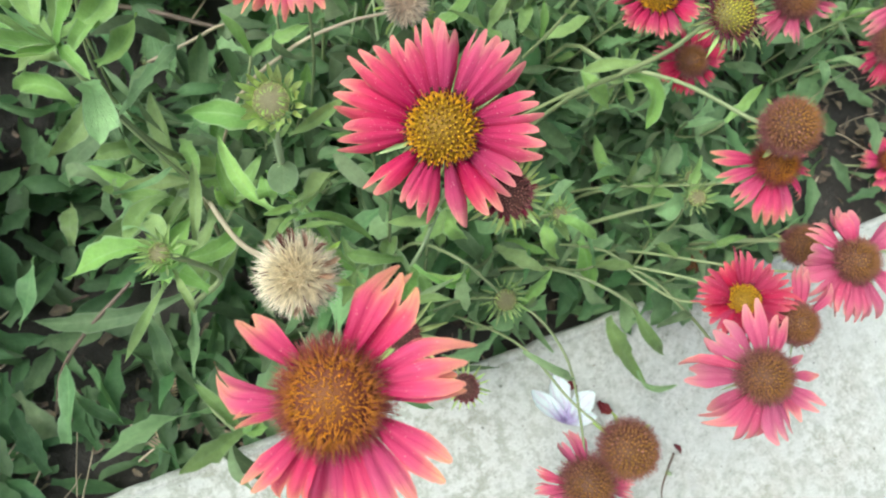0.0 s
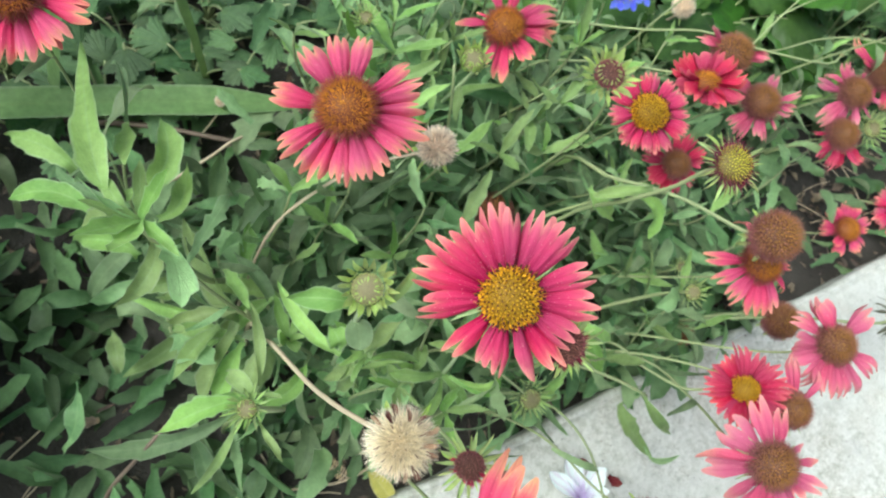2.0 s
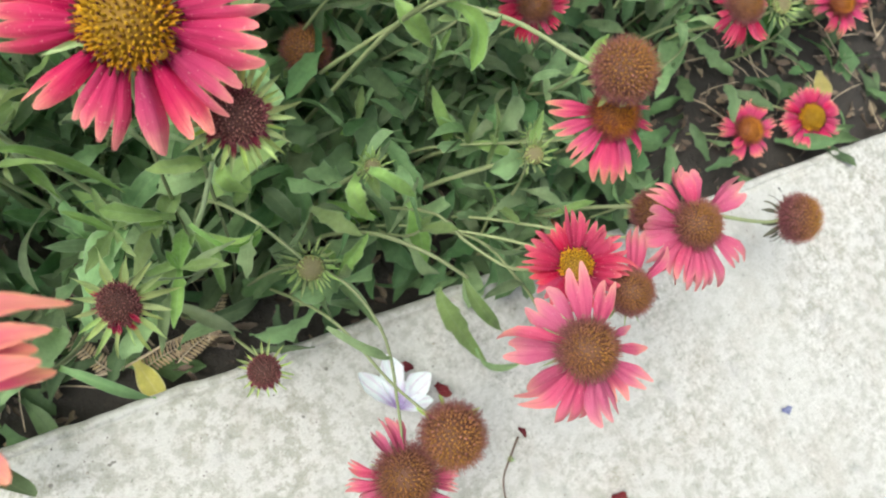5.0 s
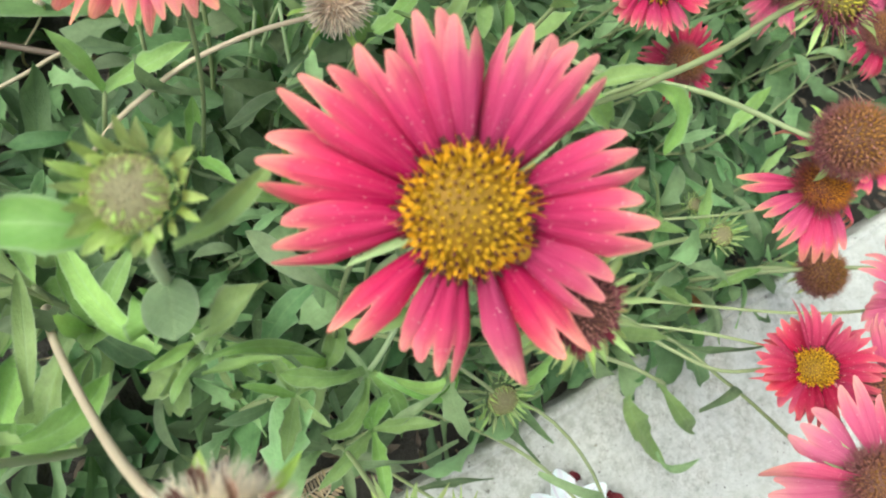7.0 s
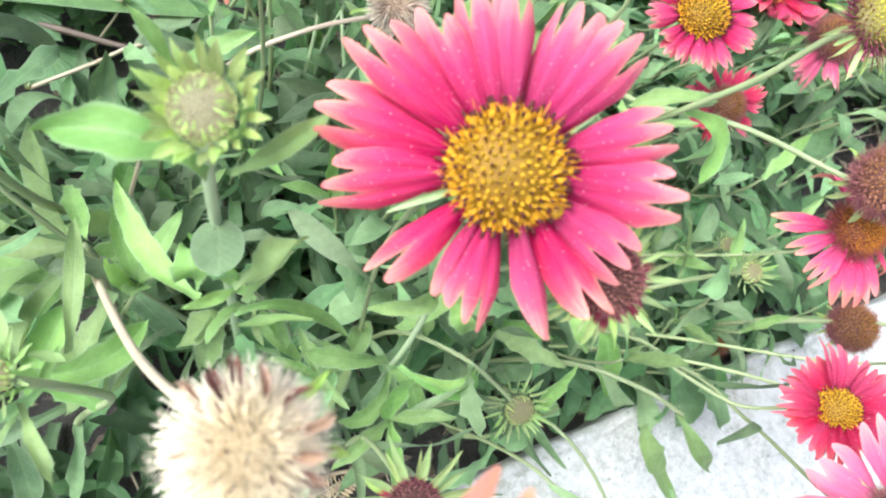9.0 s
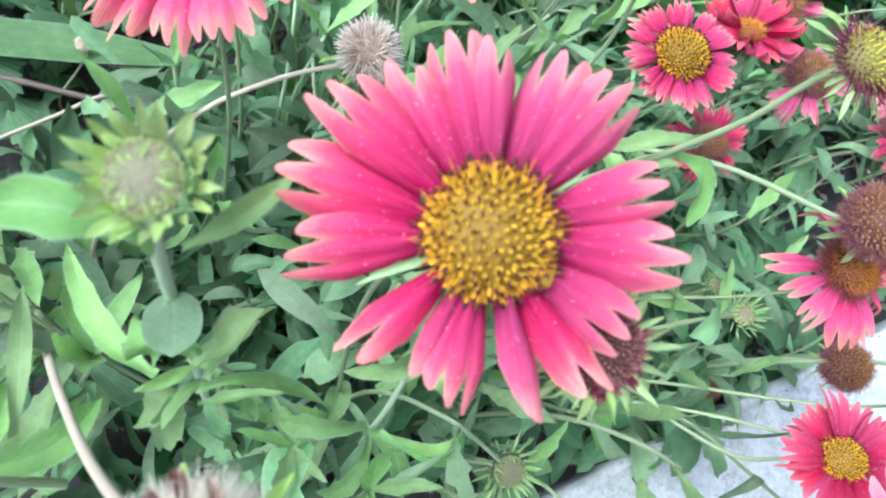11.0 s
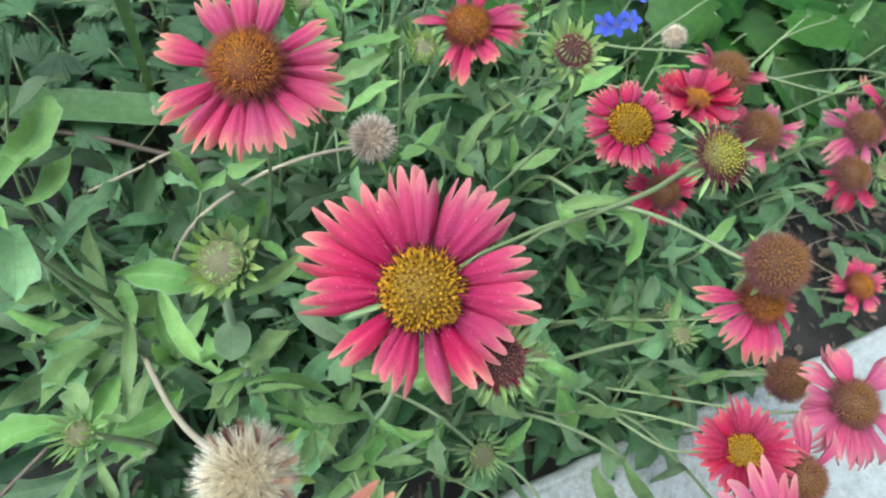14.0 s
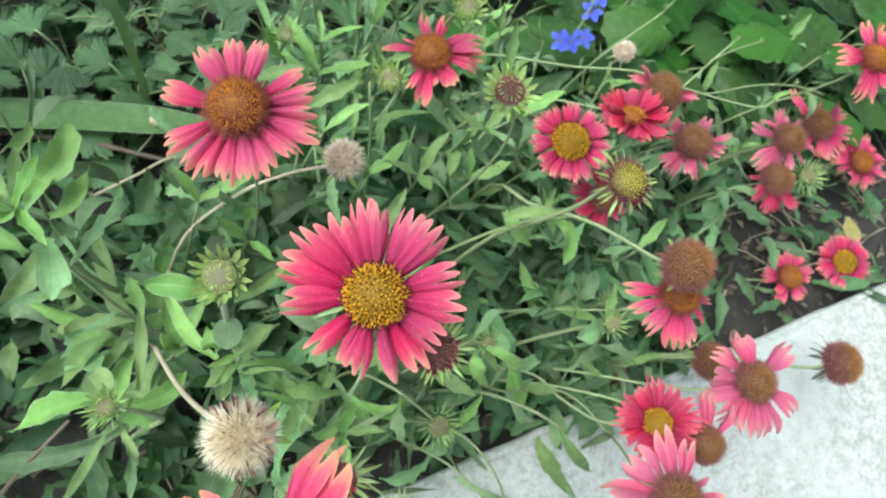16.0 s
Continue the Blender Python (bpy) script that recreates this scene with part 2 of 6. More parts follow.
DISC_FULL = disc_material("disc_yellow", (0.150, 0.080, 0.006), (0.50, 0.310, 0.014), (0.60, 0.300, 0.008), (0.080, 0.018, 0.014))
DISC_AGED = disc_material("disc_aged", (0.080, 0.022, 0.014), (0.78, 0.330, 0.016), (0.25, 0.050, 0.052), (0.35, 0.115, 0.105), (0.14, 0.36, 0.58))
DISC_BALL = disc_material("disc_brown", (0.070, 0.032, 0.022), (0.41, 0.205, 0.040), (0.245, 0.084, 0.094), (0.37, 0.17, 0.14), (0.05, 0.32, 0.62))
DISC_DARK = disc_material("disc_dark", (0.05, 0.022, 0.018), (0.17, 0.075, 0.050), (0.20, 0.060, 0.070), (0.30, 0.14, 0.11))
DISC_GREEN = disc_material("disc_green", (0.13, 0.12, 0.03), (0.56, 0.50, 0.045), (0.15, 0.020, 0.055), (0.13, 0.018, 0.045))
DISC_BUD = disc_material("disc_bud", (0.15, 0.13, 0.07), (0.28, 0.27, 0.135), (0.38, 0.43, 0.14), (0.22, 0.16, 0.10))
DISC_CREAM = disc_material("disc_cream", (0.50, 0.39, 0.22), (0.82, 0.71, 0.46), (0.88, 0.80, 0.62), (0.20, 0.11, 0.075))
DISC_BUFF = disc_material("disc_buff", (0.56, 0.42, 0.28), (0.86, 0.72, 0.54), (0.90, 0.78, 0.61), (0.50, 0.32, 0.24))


def soil_material():
    m, nt, out = material("soil")
    k = Nodes(nt)
    pos = k.add("ShaderNodeNewGeometry").outputs["Position"]
    n1, n2 = k.noise(pos, 22.0, 6, 0.7), k.noise(pos, 260.0, 5, 0.7)
    col = k.mix(n1, (0.024, 0.022, 0.019), (0.072, 0.064, 0.054))
    col = k.mix(k.ramp(n2, [(0.55, 0.0), (0.75, 0.5)]), col, (0.13, 0.10, 0.075))
    h = k.math("ADD", k.math("MULTIPLY", n1, 3.0), n2)
    p = k.add("ShaderNodeBsdfPrincipled", Base_Color=col, Roughness=0.95, Normal=k.bump(h, 0.9, 0.004))
    nt.links.new(p.outputs[0], out.inputs[0])
    return m


def concrete_material():
    m, nt, out = material("concrete")
    k = Nodes(nt)
    pos = k.add("ShaderNodeNewGeometry").outputs["Position"]
    big, mid, fine = k.noise(pos, 6.0, 5, 0.6), k.noise(pos, 95.0, 7, 0.7), k.noise(pos, 420.0, 5, 0.75)
    patch = k.noise(pos, 30.0, 5, 0.65)
    col = k.mix(k.ramp(big, [(0.38, 0.0), (0.62, 1.0)]), (0.37, 0.370, 0.310), (0.50, 0.51, 0.460))
    crust = k.math("MULTIPLY", k.ramp(mid, [(0.46, 0.0), (0.53, 1.0)]), k.ramp(big, [(0.35, 0.9), (0.70, 0.35)]))
    col = k.mix(crust, col, (0.61, 0.615, 0.575))
    col = k.mix(k.ramp(patch, [(0.60, 0.0), (0.66, 0.35)]), col, (0.33, 0.335, 0.32))
    col = k.mix(k.math("MULTIPLY", k.ramp(k.noise(pos, 17.0, 5, 0.7), [(0.50, 0.0), (0.66, 0.5)]), k.span(k.noise(pos, 310.0, 4, 0.7), 0.3, 1.3)), col, (0.36, 0.33, 0.26))
    col = k.mix(k.ramp(k.noise(pos, 130.0, 2, 0.5), [(0.72, 0.0), (0.74, 0.8)]), col, (0.13, 0.12, 0.10))
    col = k.mix(k.ramp(mid, [(0.34, 0.45), (0.40, 0.0)]), col, (0.21, 0.21, 0.175))
    col = k.mix(k.ramp(fine, [(0.34, 0.6), (0.42, 0.0)]), col, (0.20, 0.20, 0.16))
    col = k.mix(k.ramp(fine, [(0.60, 0.0), (0.68, 0.6)]), col, (0.66, 0.66, 0.63))
    flake = k.noise(pos, 240.0, 8, 0.8)
    worn = k.ramp(k.noise(pos, 9.0, 4, 0.7), [(0.44, 0.08), (0.62, 0.8)])
    col = k.mix(k.math("MULTIPLY", k.ramp(flake, [(0.51, 0.0), (0.545, 0.7)]), worn), col, (0.70, 0.70, 0.65))
    col = k.mix(k.math("MULTIPLY", k.ramp(flake, [(0.405, 0.6), (0.44, 0.0)]), worn), col, (0.22, 0.235, 0.165))
    vor = k.add("ShaderNodeTexVoronoi", Vector=pos, Scale=210.0)
    pits = k.ramp(vor.outputs["Distance"], [(0.06, 0.0), (0.2, 1.0)])
    h = k.math("ADD", k.math("ADD", k.math("MULTIPLY", mid, 1.4), k.math("MULTIPLY", fine, 0.6)), k.math("MULTIPLY", pits, 0.25))
    p = k.add("ShaderNodeBsdfPrincipled", Base_Color=col, Roughness=0.9, Normal=k.bump(h, 0.55, 0.0018))
    nt.links.new(p.outputs[0], out.inputs[0])
    return m


SOIL, CONCRETE = soil_material(), concrete_material()


# ---- mesh helpers ----
def mesh_from(name, verts, faces, mat, uvs=None, smooth=True):
    me = bpy.data.meshes.new(name)
    me.from_pydata([tuple(map(float, v)) for v in verts], [], faces)
    if uvs is not None:
        layer = me.uv_layers.new(name="UVMap")
        idx = np.empty(len(me.loops), dtype=np.int32)
        me.loops.foreach_get("vertex_index", idx)
        layer.data.foreach_set("uv", np.asarray(uvs, dtype=np.float32)[idx].ravel())
    if smooth:
        me.polygons.foreach_set("use_smooth", [True] * len(me.polygons))
    me.materials.append(mat)
    me.update()
    return me


def part(name, me, parent, m=None, label=""):
    """One mesh object under a thing or part; m is its pose in the parent's space."""
    ob = new(name, me)
    ob.parent = parent
    if m is not None:
        ob.matrix_local = m
    if label:
        ob["label"] = label
    return ob


class Soup:
    """Collects pieces of geometry for one mesh."""

    def __init__(self):
        self.v, self.f, self.uv, self.n = [], [], [], 0

    def add(self, verts, faces, uvs):
        self.v.append(np.asarray(verts, dtype=float))
        self.f += [tuple(i + self.n for i in f) for f in faces]
        self.uv.append(np.asarray(uvs, dtype=float))
        self.n += len(verts)

    def mesh(self, name, mat, smooth=True):
        return mesh_from(name, np.concatenate(self.v), self.f, mat, np.concatenate(self.uv), smooth)


def grid_faces(nu, nv):
    return [(i * nv + j, i * nv + j + 1, (i + 1) * nv + j + 1, (i + 1) * nv + j) for i in range(nu - 1) for j in range(nv - 1)]


def blade(rng, width=0.11, teeth=0, depth=0.3, bend=0.5, fold=0.25, twist=0.2, wave=0.02, nu=16, stalk=0.12, peak=0.55, side=0.0):
    """A leaf of length 1 along +x, its face up (+z). Returns vertices, faces, uvs."""
    cols = (-1.0, -0.55, 0.0, 0.55, 1.0)
    ph, tw0 = rng.uniform(0, 6), rng.uniform(0.0, 0.1)
    jag = [rng.uniform(0.6, 1.3) for _ in range(12)]
    verts, uvs = [], []
    x = z = y = 0.0
    for i in range(nu):
        s = i / (nu - 1)
        w = width * (s / peak) ** (0.95 * peak / (1 - peak)) * ((1 - s) / (1 - peak)) ** 0.95
        w = max(w, stalk * width * (1 - s))
        ang = -bend * (s ** 1.4) * 1.5 + 0.25 * bend
        if i:
            x += math.cos(ang) / (nu - 1)
            z += math.sin(ang) / (nu - 1)
        y = side * s * s
        tw = twist * s + tw0
        for c in cols:
            ww = w
            if teeth and abs(c) > 0.6 and 0.12 < s < 0.95:
                ph_t = (s * teeth + (0.35 if c > 0 else 0.0)) % 1.0
                ww = w * (1 + depth * jag[int(s * teeth) % 12] * (ph_t ** 2 * 1.6 - 0.35))
            yy, zz = c * ww, abs(c) ** 1.3 * ww * fold + wave * math.sin(9 * s + ph + (2 if c > 0 else 0)) * abs(c)
            yr, zr = yy * math.cos(tw) - zz * math.sin(tw), yy * math.sin(tw) + zz * math.cos(tw)
            verts.append((x - zr * math.sin(ang), y + yr, z + zr * math.cos(ang)))
            uvs.append((s, c / 2 + 0.5))
    return verts, grid_faces(nu, len(cols)), uvs


def tube(points, radii, sides=7):
    """Vertices, faces and uvs of a tapered tube along points."""
    pts = [Vector(p) for p in points]
    verts, uvs, faces = [], [], []
    ref = Vector((0.3, 0.9, 0.1))
    for i, p in enumerate(pts):
        d = (pts[min(i + 1, len(pts) - 1)] - pts[max(i - 1, 0)]).normalized()
        a = d.cross(ref)
        a = a.normalized() if a.length > 1e-5 else Vector((1, 0, 0))
        b = d.cross(a).normalized()
        for j in range(sides):
            t = 2 * math.pi * j / sides
            verts.append(p + (a * math.cos(t) + b * math.sin(t)) * radii[i])
            uvs.append((i / (len(pts) - 1), j / sides))
    for i in range(len(pts) - 1):
        for j in range(sides):
            faces.append((i * sides + j, i * sides + (j + 1) % sides, (i + 1) * sides + (j + 1) % sides, (i + 1) * sides + j))
    faces.append(tuple(reversed(range(sides))))
    faces.append(tuple(range((len(pts) - 1) * sides, len(pts) * sides)))
    return verts, faces, uvs


def bezier(p0, p1, p2, p3, n=14):
    p0, p1, p2, p3 = map(Vector, (p0, p1, p2, p3))
    return [p0 * (1 - t) ** 3 + p1 * 3 * t * (1 - t) ** 2 + p2 * 3 * t * t * (1 - t) + p3 * t ** 3 for t in (i / (n - 1) for i in range(n))]


def smooth_line(points, n=20):
    """A smooth curve through the points."""
    P = [Vector(p) for p in points]
    P = [P[0] * 2 - P[1]] + P + [P[-1] * 2 - P[-2]]
    out, segs = [], len(P) - 3
    for i in range(n):
        u = i / (n - 1) * segs
        k = min(int(u), segs - 1)
        t = u - k
        a, b, c, d = P[k:k + 4]
        out.append(0.5 * (2 * b + (c - a) * t + (2 * a - 5 * b + 4 * c - d) * t * t + (3 * b - a - 3 * c + d) * t ** 3))
    return out


def stem_mesh(points, r0, r1, mat, hairs=0, rng=None, sides=7):
    """A stem along points, r0 thick at the first and r1 at the last; fine hairs stand off it."""
    n = len(points)
    s = Soup()
    s.add(*tube(points, [r0 + (r1 - r0) * i / (n - 1) for i in range(n)], sides))
    for _ in range(hairs):
        i = rng.randrange(1, n - 1)
        p = Vector(points[i]).lerp(Vector(points[i + 1]), rng.random())
        d = (Vector(points[i + 1]) - Vector(points[i])).normalized()
        o = Vector((rng.gauss(0, 1), rng.gauss(0, 1), rng.gauss(0, 1)))
        o = (o - d * o.dot(d)).normalized()
        rad = r0 + (r1 - r0) * i / (n - 1)
        e = d.cross(o) * 0.00012
        tip = p + o * (rad + rng.uniform(0.0010, 0.0024)) + d * rng.uniform(-0.0005, 0.0005)
        s.add([p + o * rad * 0.9 + e, p + o * rad * 0.9 - e, p + o * rad * 0.9 + d * 0.00012, tip], [(0, 1, 3), (1, 2, 3), (2, 0, 3)], [(0, 0)] * 4)
    return s.mesh("stem", mat)


# ---- petals, discs, bracts ----
def petal_verts(rng, length, width, notch=0.26, cup=0.0, droop=0.0, twist=0.0, groove=0.0005, curl=0.0, nu=14, lobes=3, point=2.0):
    """A ray petal along +x from the origin: narrow foot, fanning out to a broad end cut into pointed lobes, each lobe raised along its middle."""
    per = 6 if lobes > 1 else 8
    nv = per * lobes + 1
    verts, uvs = [], []
    shift, skew = rng.uniform(-0.05, 0.05), rng.uniform(-0.06, 0.06)
    mid = (lobes - 1) / 2
    lobe_len = [rng.uniform(0.86, 1.0) + (0.04 if abs(k - mid) < 0.6 else 0.0) for k in range(lobes)]
    lobe_bend = [rng.uniform(-0.05, 0.07) for _ in range(lobes)]
    cut = [rng.uniform(0.7, 1.25) for _ in range(lobes + 1)]
    for i in range(nu):
        s = i / (nu - 1)
        for j in range(nv):
            v = -1 + 2 * j / (nv - 1)
            which = min(lobes - 1, j // per)
            u = 2 * (j - which * per) / per - 1
            outer = (which == 0 and u < 0) or (which == lobes - 1 and u > 0)
            side_cut = (cut[which] if u < 0 else cut[which + 1]) * (1.15 if outer else 1.0)
            end = lobe_len[which] * (1 - notch * abs(u) ** point * side_cut) - 0.04 * v * v + skew * v
            r = s * end
            fan = min(1.0, r / 0.66)
            w = width * (0.24 + 0.76 * fan ** 0.85) * (1 - 0.10 * max(0.0, r - 0.7) / 0.3)
            gap = 1 - 0.16 * max(0.0, r - 0.64) / 0.36
            centre = -1 + 2 * (which + 0.5) / lobes
            y = (centre + (v - centre) * gap) * w + shift * r * length
            swell = math.sin(math.pi * min(1.0, 0.12 + 0.8 * s))
            z = groove * (math.cos(math.pi * u) - 0.35 * math.cos(3 * math.pi * u)) * swell + cup * width * v * v + lobe_bend[which] * max(0.0, r - 0.6) ** 2 * 2
            bend = droop * r * r * length + curl * max(0.0, r - 0.65) ** 2 * length * 6
            a = twist * r
            y, z = y * math.cos(a) - z * math.sin(a), y * math.sin(a) + z * math.cos(a)
            verts.append((r * length, y, z - bend))
            uvs.append((0.45 * r + 0.55 * s, j / (nv - 1)))
    return verts, grid_faces(nu, nv), uvs


PETALS = {}


def petal_mesh(style, k, mat, lobes=3):
    """Petals of length 1; each style has six shapes, shared by all flowers."""
    key = (style, k, mat.name, lobes)
    if key not in PETALS:
        rng = random.Random(style + str(k) + str(lobes))
        wide = {3: 1.0, 2: 0.85, 1: 0.62}[lobes]
        if style == "fresh":
            v = petal_verts(rng, 1.0, rng.uniform(0.250, 0.290) * wide, rng.uniform(0.18, 0.29), rng.uniform(-0.8, -0.2), rng.uniform(-0.06, 0.14), rng.uniform(-0.35, 0.35), 0.013, rng.uniform(-0.2, 0.25), lobes=lobes, point=2.6)
        elif style == "open":
            v = petal_verts(rng, 1.0, rng.uniform(0.250, 0.290) * wide, rng.uniform(0.27, 0.37), rng.uniform(-0.85, -0.3), rng.uniform(-0.06, 0.14), rng.uniform(-0.35, 0.35), 0.013, rng.uniform(-0.2, 0.25), lobes=lobes, point=2.9)
        elif style == "aged":
            v = petal_verts(rng, 1.0, rng.uniform(0.235, 0.300) * wide, rng.uniform(0.22, 0.38), rng.uniform(-0.6, 0.7), rng.uniform(-0.05, 0.22), rng.uniform(-0.6, 0.6), 0.024, rng.uniform(-0.4, 0.6), lobes=lobes, point=2.5)
        else:
            v = petal_verts(rng, 1.0, rng.uniform(0.14, 0.2), rng.uniform(0.2, 0.3), rng.uniform(0.6, 1.6), rng.uniform(-0.2, 0.4), rng.uniform(-1.1, 1.1), 0.03, rng.uniform(-0.6, 0.9))
        PETALS[key] = mesh_from("petal", *v[:2], mat, v[2])
    return PETALS[key]


def disc_mesh(rng, r, height, polar, mat, layers):
    """A dome of radius r with layers of florets, in the order in which a daisy sets them.

    A layer: count, length, thickness, growth of length to the rim, lean, disorder, share with dark tips, sides, from, to."""
    s = Soup()
    nt, npn = 12, 24
    verts, uvs = [], []
    for i in range(nt):
        a = polar * i / (nt - 1)
        for j in range(npn):
            b = 2 * math.pi * j / npn
            verts.append((r * math.sin(a) * math.cos(b), r * math.sin(a) * math.sin(b), height * math.cos(a)))
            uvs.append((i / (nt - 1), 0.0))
    faces = [(i * npn + j, i * npn + (j + 1) % npn, (i + 1) * npn + (j + 1) % npn, (i + 1) * npn + j) for i in range(nt - 1) for j in range(npn)]
    faces.append(tuple(reversed(range((nt - 1) * npn, nt * npn))))
    s.add(verts, faces, uvs)
    for count, spine, thick, out_len, lean, jitter, share, ring, f0, f1 in layers:
        for i in range(count):
            f = (i + rng.uniform(0.2, 0.8)) / count
            if not f0 <= f <= f1:
                continue
            a = math.acos(1 - f * (1 - math.cos(polar)))
            b = i * 2.399963 + rng.gauss(0, 0.03)
            d = Vector((math.sin(a) * math.cos(b), math.sin(a) * math.sin(b), 0))
            p = Vector((d.x * r, d.y * r, height * math.cos(a)))
            n = Vector((d.x / r, d.y / r, math.cos(a) / height)).normalized()
            n = (n + Vector((rng.gauss(0, jitter), rng.gauss(0, jitter), rng.gauss(0, jitter))) + Vector((0, 0, lean))).normalized()
            t1 = n.orthogonal().normalized()
            t2 = n.cross(t1)
            ln = spine * (1 + (out_len - 1) * f) * rng.uniform(0.75, 1.2)
            w = thick * (0.8 + 0.2 * f) if spine < 0.2 else thick * (0.6 + 0.4 * f) * rng.uniform(0.85, 1.15)
            v, dark = [], rng.random() < share
            for h, q in ((0.0, 1.0), (0.55, 0.95), (0.66, 0.98), (1.0, 0.74)) if dark and thick > 0.04 else ((0.0, 1.0), (0.55, 0.95), (0.66, 0.70), (1.0, 0.42)):
                v += [p + n * ln * h + (t1 * math.cos(6.2832 * j / ring) + t2 * math.sin(6.2832 * j / ring)) * w * q for j in range(ring)]
            fs = [(k * ring + j, k * ring + (j + 1) % ring, (k + 1) * ring + (j + 1) % ring, (k + 1) * ring + j) for k in range(3) for j in range(ring)]
            fs.append(tuple(range(3 * ring, 4 * ring)))
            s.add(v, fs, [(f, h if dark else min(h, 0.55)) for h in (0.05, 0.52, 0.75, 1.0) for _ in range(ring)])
    return s.mesh("disc", mat)


DISCS = {}


def disc_for(kind, k):
    """Discs of radius 1, two or three shapes of each kind."""
    if (kind, k) not in DISCS:
        rng = random.Random(kind + str(k))
        DISCS[(kind, k)] = {
            "full": lambda: disc_mesh(rng, 0.94, 0.56, 1.62, DISC_FULL, [(260, 0.12, 0.052, 1.25, 0.1, 0.10, 0.0, 5, 0.0, 1.0), (150, 0.235, 0.045, 1.2, 0.1, 0.12, 1.0, 5, 0.0, 0.95), (420, 0.30, 0.015, 1.25, 0.0, 0.38, 0.65, 4, 0.74, 1.0)]),
            "aged": lambda: disc_mesh(rng, 0.88, 0.70, 1.85, DISC_AGED, [(1000, 0.15, 0.017, 0.9, 0.1, 0.42, 0.0, 3, 0.0, 0.45), (260, 0.12, 0.040, 1.0, 0.0, 0.25, 0.2, 5, 0.3, 1.0), (2300, 0.33, 0.0085, 1.25, 0.0, 0.48, 0.5, 3, 0.26, 1.0)]),
            "spent": lambda: disc_mesh(rng, 0.88, 0.68, 1.85, DISC_BALL, [(300, 0.14, 0.036, 1.0, 0.0, 0.25, 0.1, 5, 0.0, 1.0), (2100, 0.29, 0.0088, 1.2, 0.0, 0.48, 0.5, 3, 0.05, 1.0)]),
            "ball": lambda: disc_mesh(rng, 0.88, 0.84, 2.35, DISC_BALL, [(360, 0.11, 0.046, 1.0, 0.0, 0.28, 0.15, 5, 0.0, 1.0), (2100, 0.31, 0.0085, 1.1, 0.0, 0.48, 0.5, 3, 0.0, 1.0)]),
            "dark": lambda: disc_mesh(rng, 1.0, 0.40, 1.6, DISC_DARK, [(300, 0.13, 0.05, 1.3, 0.1, 0.2, 0.5, 5, 0.0, 1.0), (160, 0.30, 0.02, 1.3, 0.1, 0.3, 0.4, 4, 0.2, 1.0)]),
            "green": lambda: disc_mesh(rng, 1.0, 0.34, 1.5, DISC_BUD, [(300, 0.05, 0.046, 1.8, 0.0, 0.16, 0.35, 5, 0.0, 1.0)]),
            "spiky": lambda: disc_mesh(rng, 0.95, 0.60, 1.7, DISC_GREEN, [(240, 0.16, 0.042, 1.3, 0.1, 0.10, 0.25, 5, 0.0, 1.0), (340, 0.62, 0.020, 1.0, -0.1, 0.30, 0.5, 4, 0.70, 1.0)]),
            "cream": lambda: disc_mesh(rng, 0.46, 0.40, 2.30, DISC_CREAM, [(2000, 0.55, 0.0085, 1.1, 0.0, 0.46, 0.0, 3, 0.0, 1.0), (260, 0.48, 0.024, 1.1, 0.0, 0.32, 0.0, 3, 0.12, 1.0), (80, 0.54, 0.030, 1.0, 0.0, 0.10, 1.0, 5, 0.0, 0.30), (90, 0.60, 0.012, 1.0, 0.0, 0.40, 0.9, 3, 0.5, 0.9)]),
            "buff": lambda: disc_mesh(rng, 0.55, 0.50, 2.40, DISC_BUFF, [(520, 0.42, 0.036, 1.0, 0.0, 0.30, 0.03, 3, 0.0, 1.0), (50, 0.42, 0.030, 1.0, 0.0, 0.1, 0.8, 4, 0.0, 0.5)]),
        }[kind]()
    return DISCS[(kind, k)]


BRACTS = {}


def bract_mesh(style, k):
    """Pointed green bracts of length 1 that sit under and round a head."""
    if (style, k) not in BRACTS:
        rng = random.Random(style + str(k))
        mat = {"dry": BRACT_DRY, "pale": BRACT_PALE, "sage": BRACT_SAGE}.get(style, BRACT)
        bend = {"dry": rng.uniform(0.2, 1.0), "pale": rng.uniform(-0.5, 0.5), "sage": rng.uniform(-1.5, 0.2), "flat": rng.uniform(-0.2, 0.3), "curl": rng.uniform(-1.3, -0.6), "reflex": rng.uniform(0.3, 0.9)}[style]
        v = blade(rng, rng.uniform(0.10, 0.135), 0, 0, bend, 0.35, rng.uniform(-0.4, 0.4), 0.03, 9, 0.9, 0.38)
        BRACTS[(style, k)] = mesh_from("bract", *v[:2], mat, v[2])
    return BRACTS[(style, k)]


# the way the heads are turned: right and up as one stands before the bed
RIGHT, UPWARD, TO_EYE = Vector((0.88, -0.40, 0.25)), Vector((0.30, 0.88, 0.37)), Vector((-0.37, -0.25, 0.89))


def head_pose(at, tilt=(0, 0), up=0.35):
    """Pose of a head at a place: +z is its face, turned to the light and the path; tilt: degrees to the right and upwards."""
    n = (TO_EYE * (1 - up) + Vector((0, 0, 1)) * up).normalized()
    n = (n + RIGHT * math.tan(radians(tilt[0])) + UPWARD * math.tan(radians(tilt[1]))).normalized()
    x = (RIGHT - n * RIGHT.dot(n)).normalized()
    y = n.cross(x)
    m = Matrix((x, y, n)).transposed().to_4x4()
    m.translation = Vector(at)
    return m


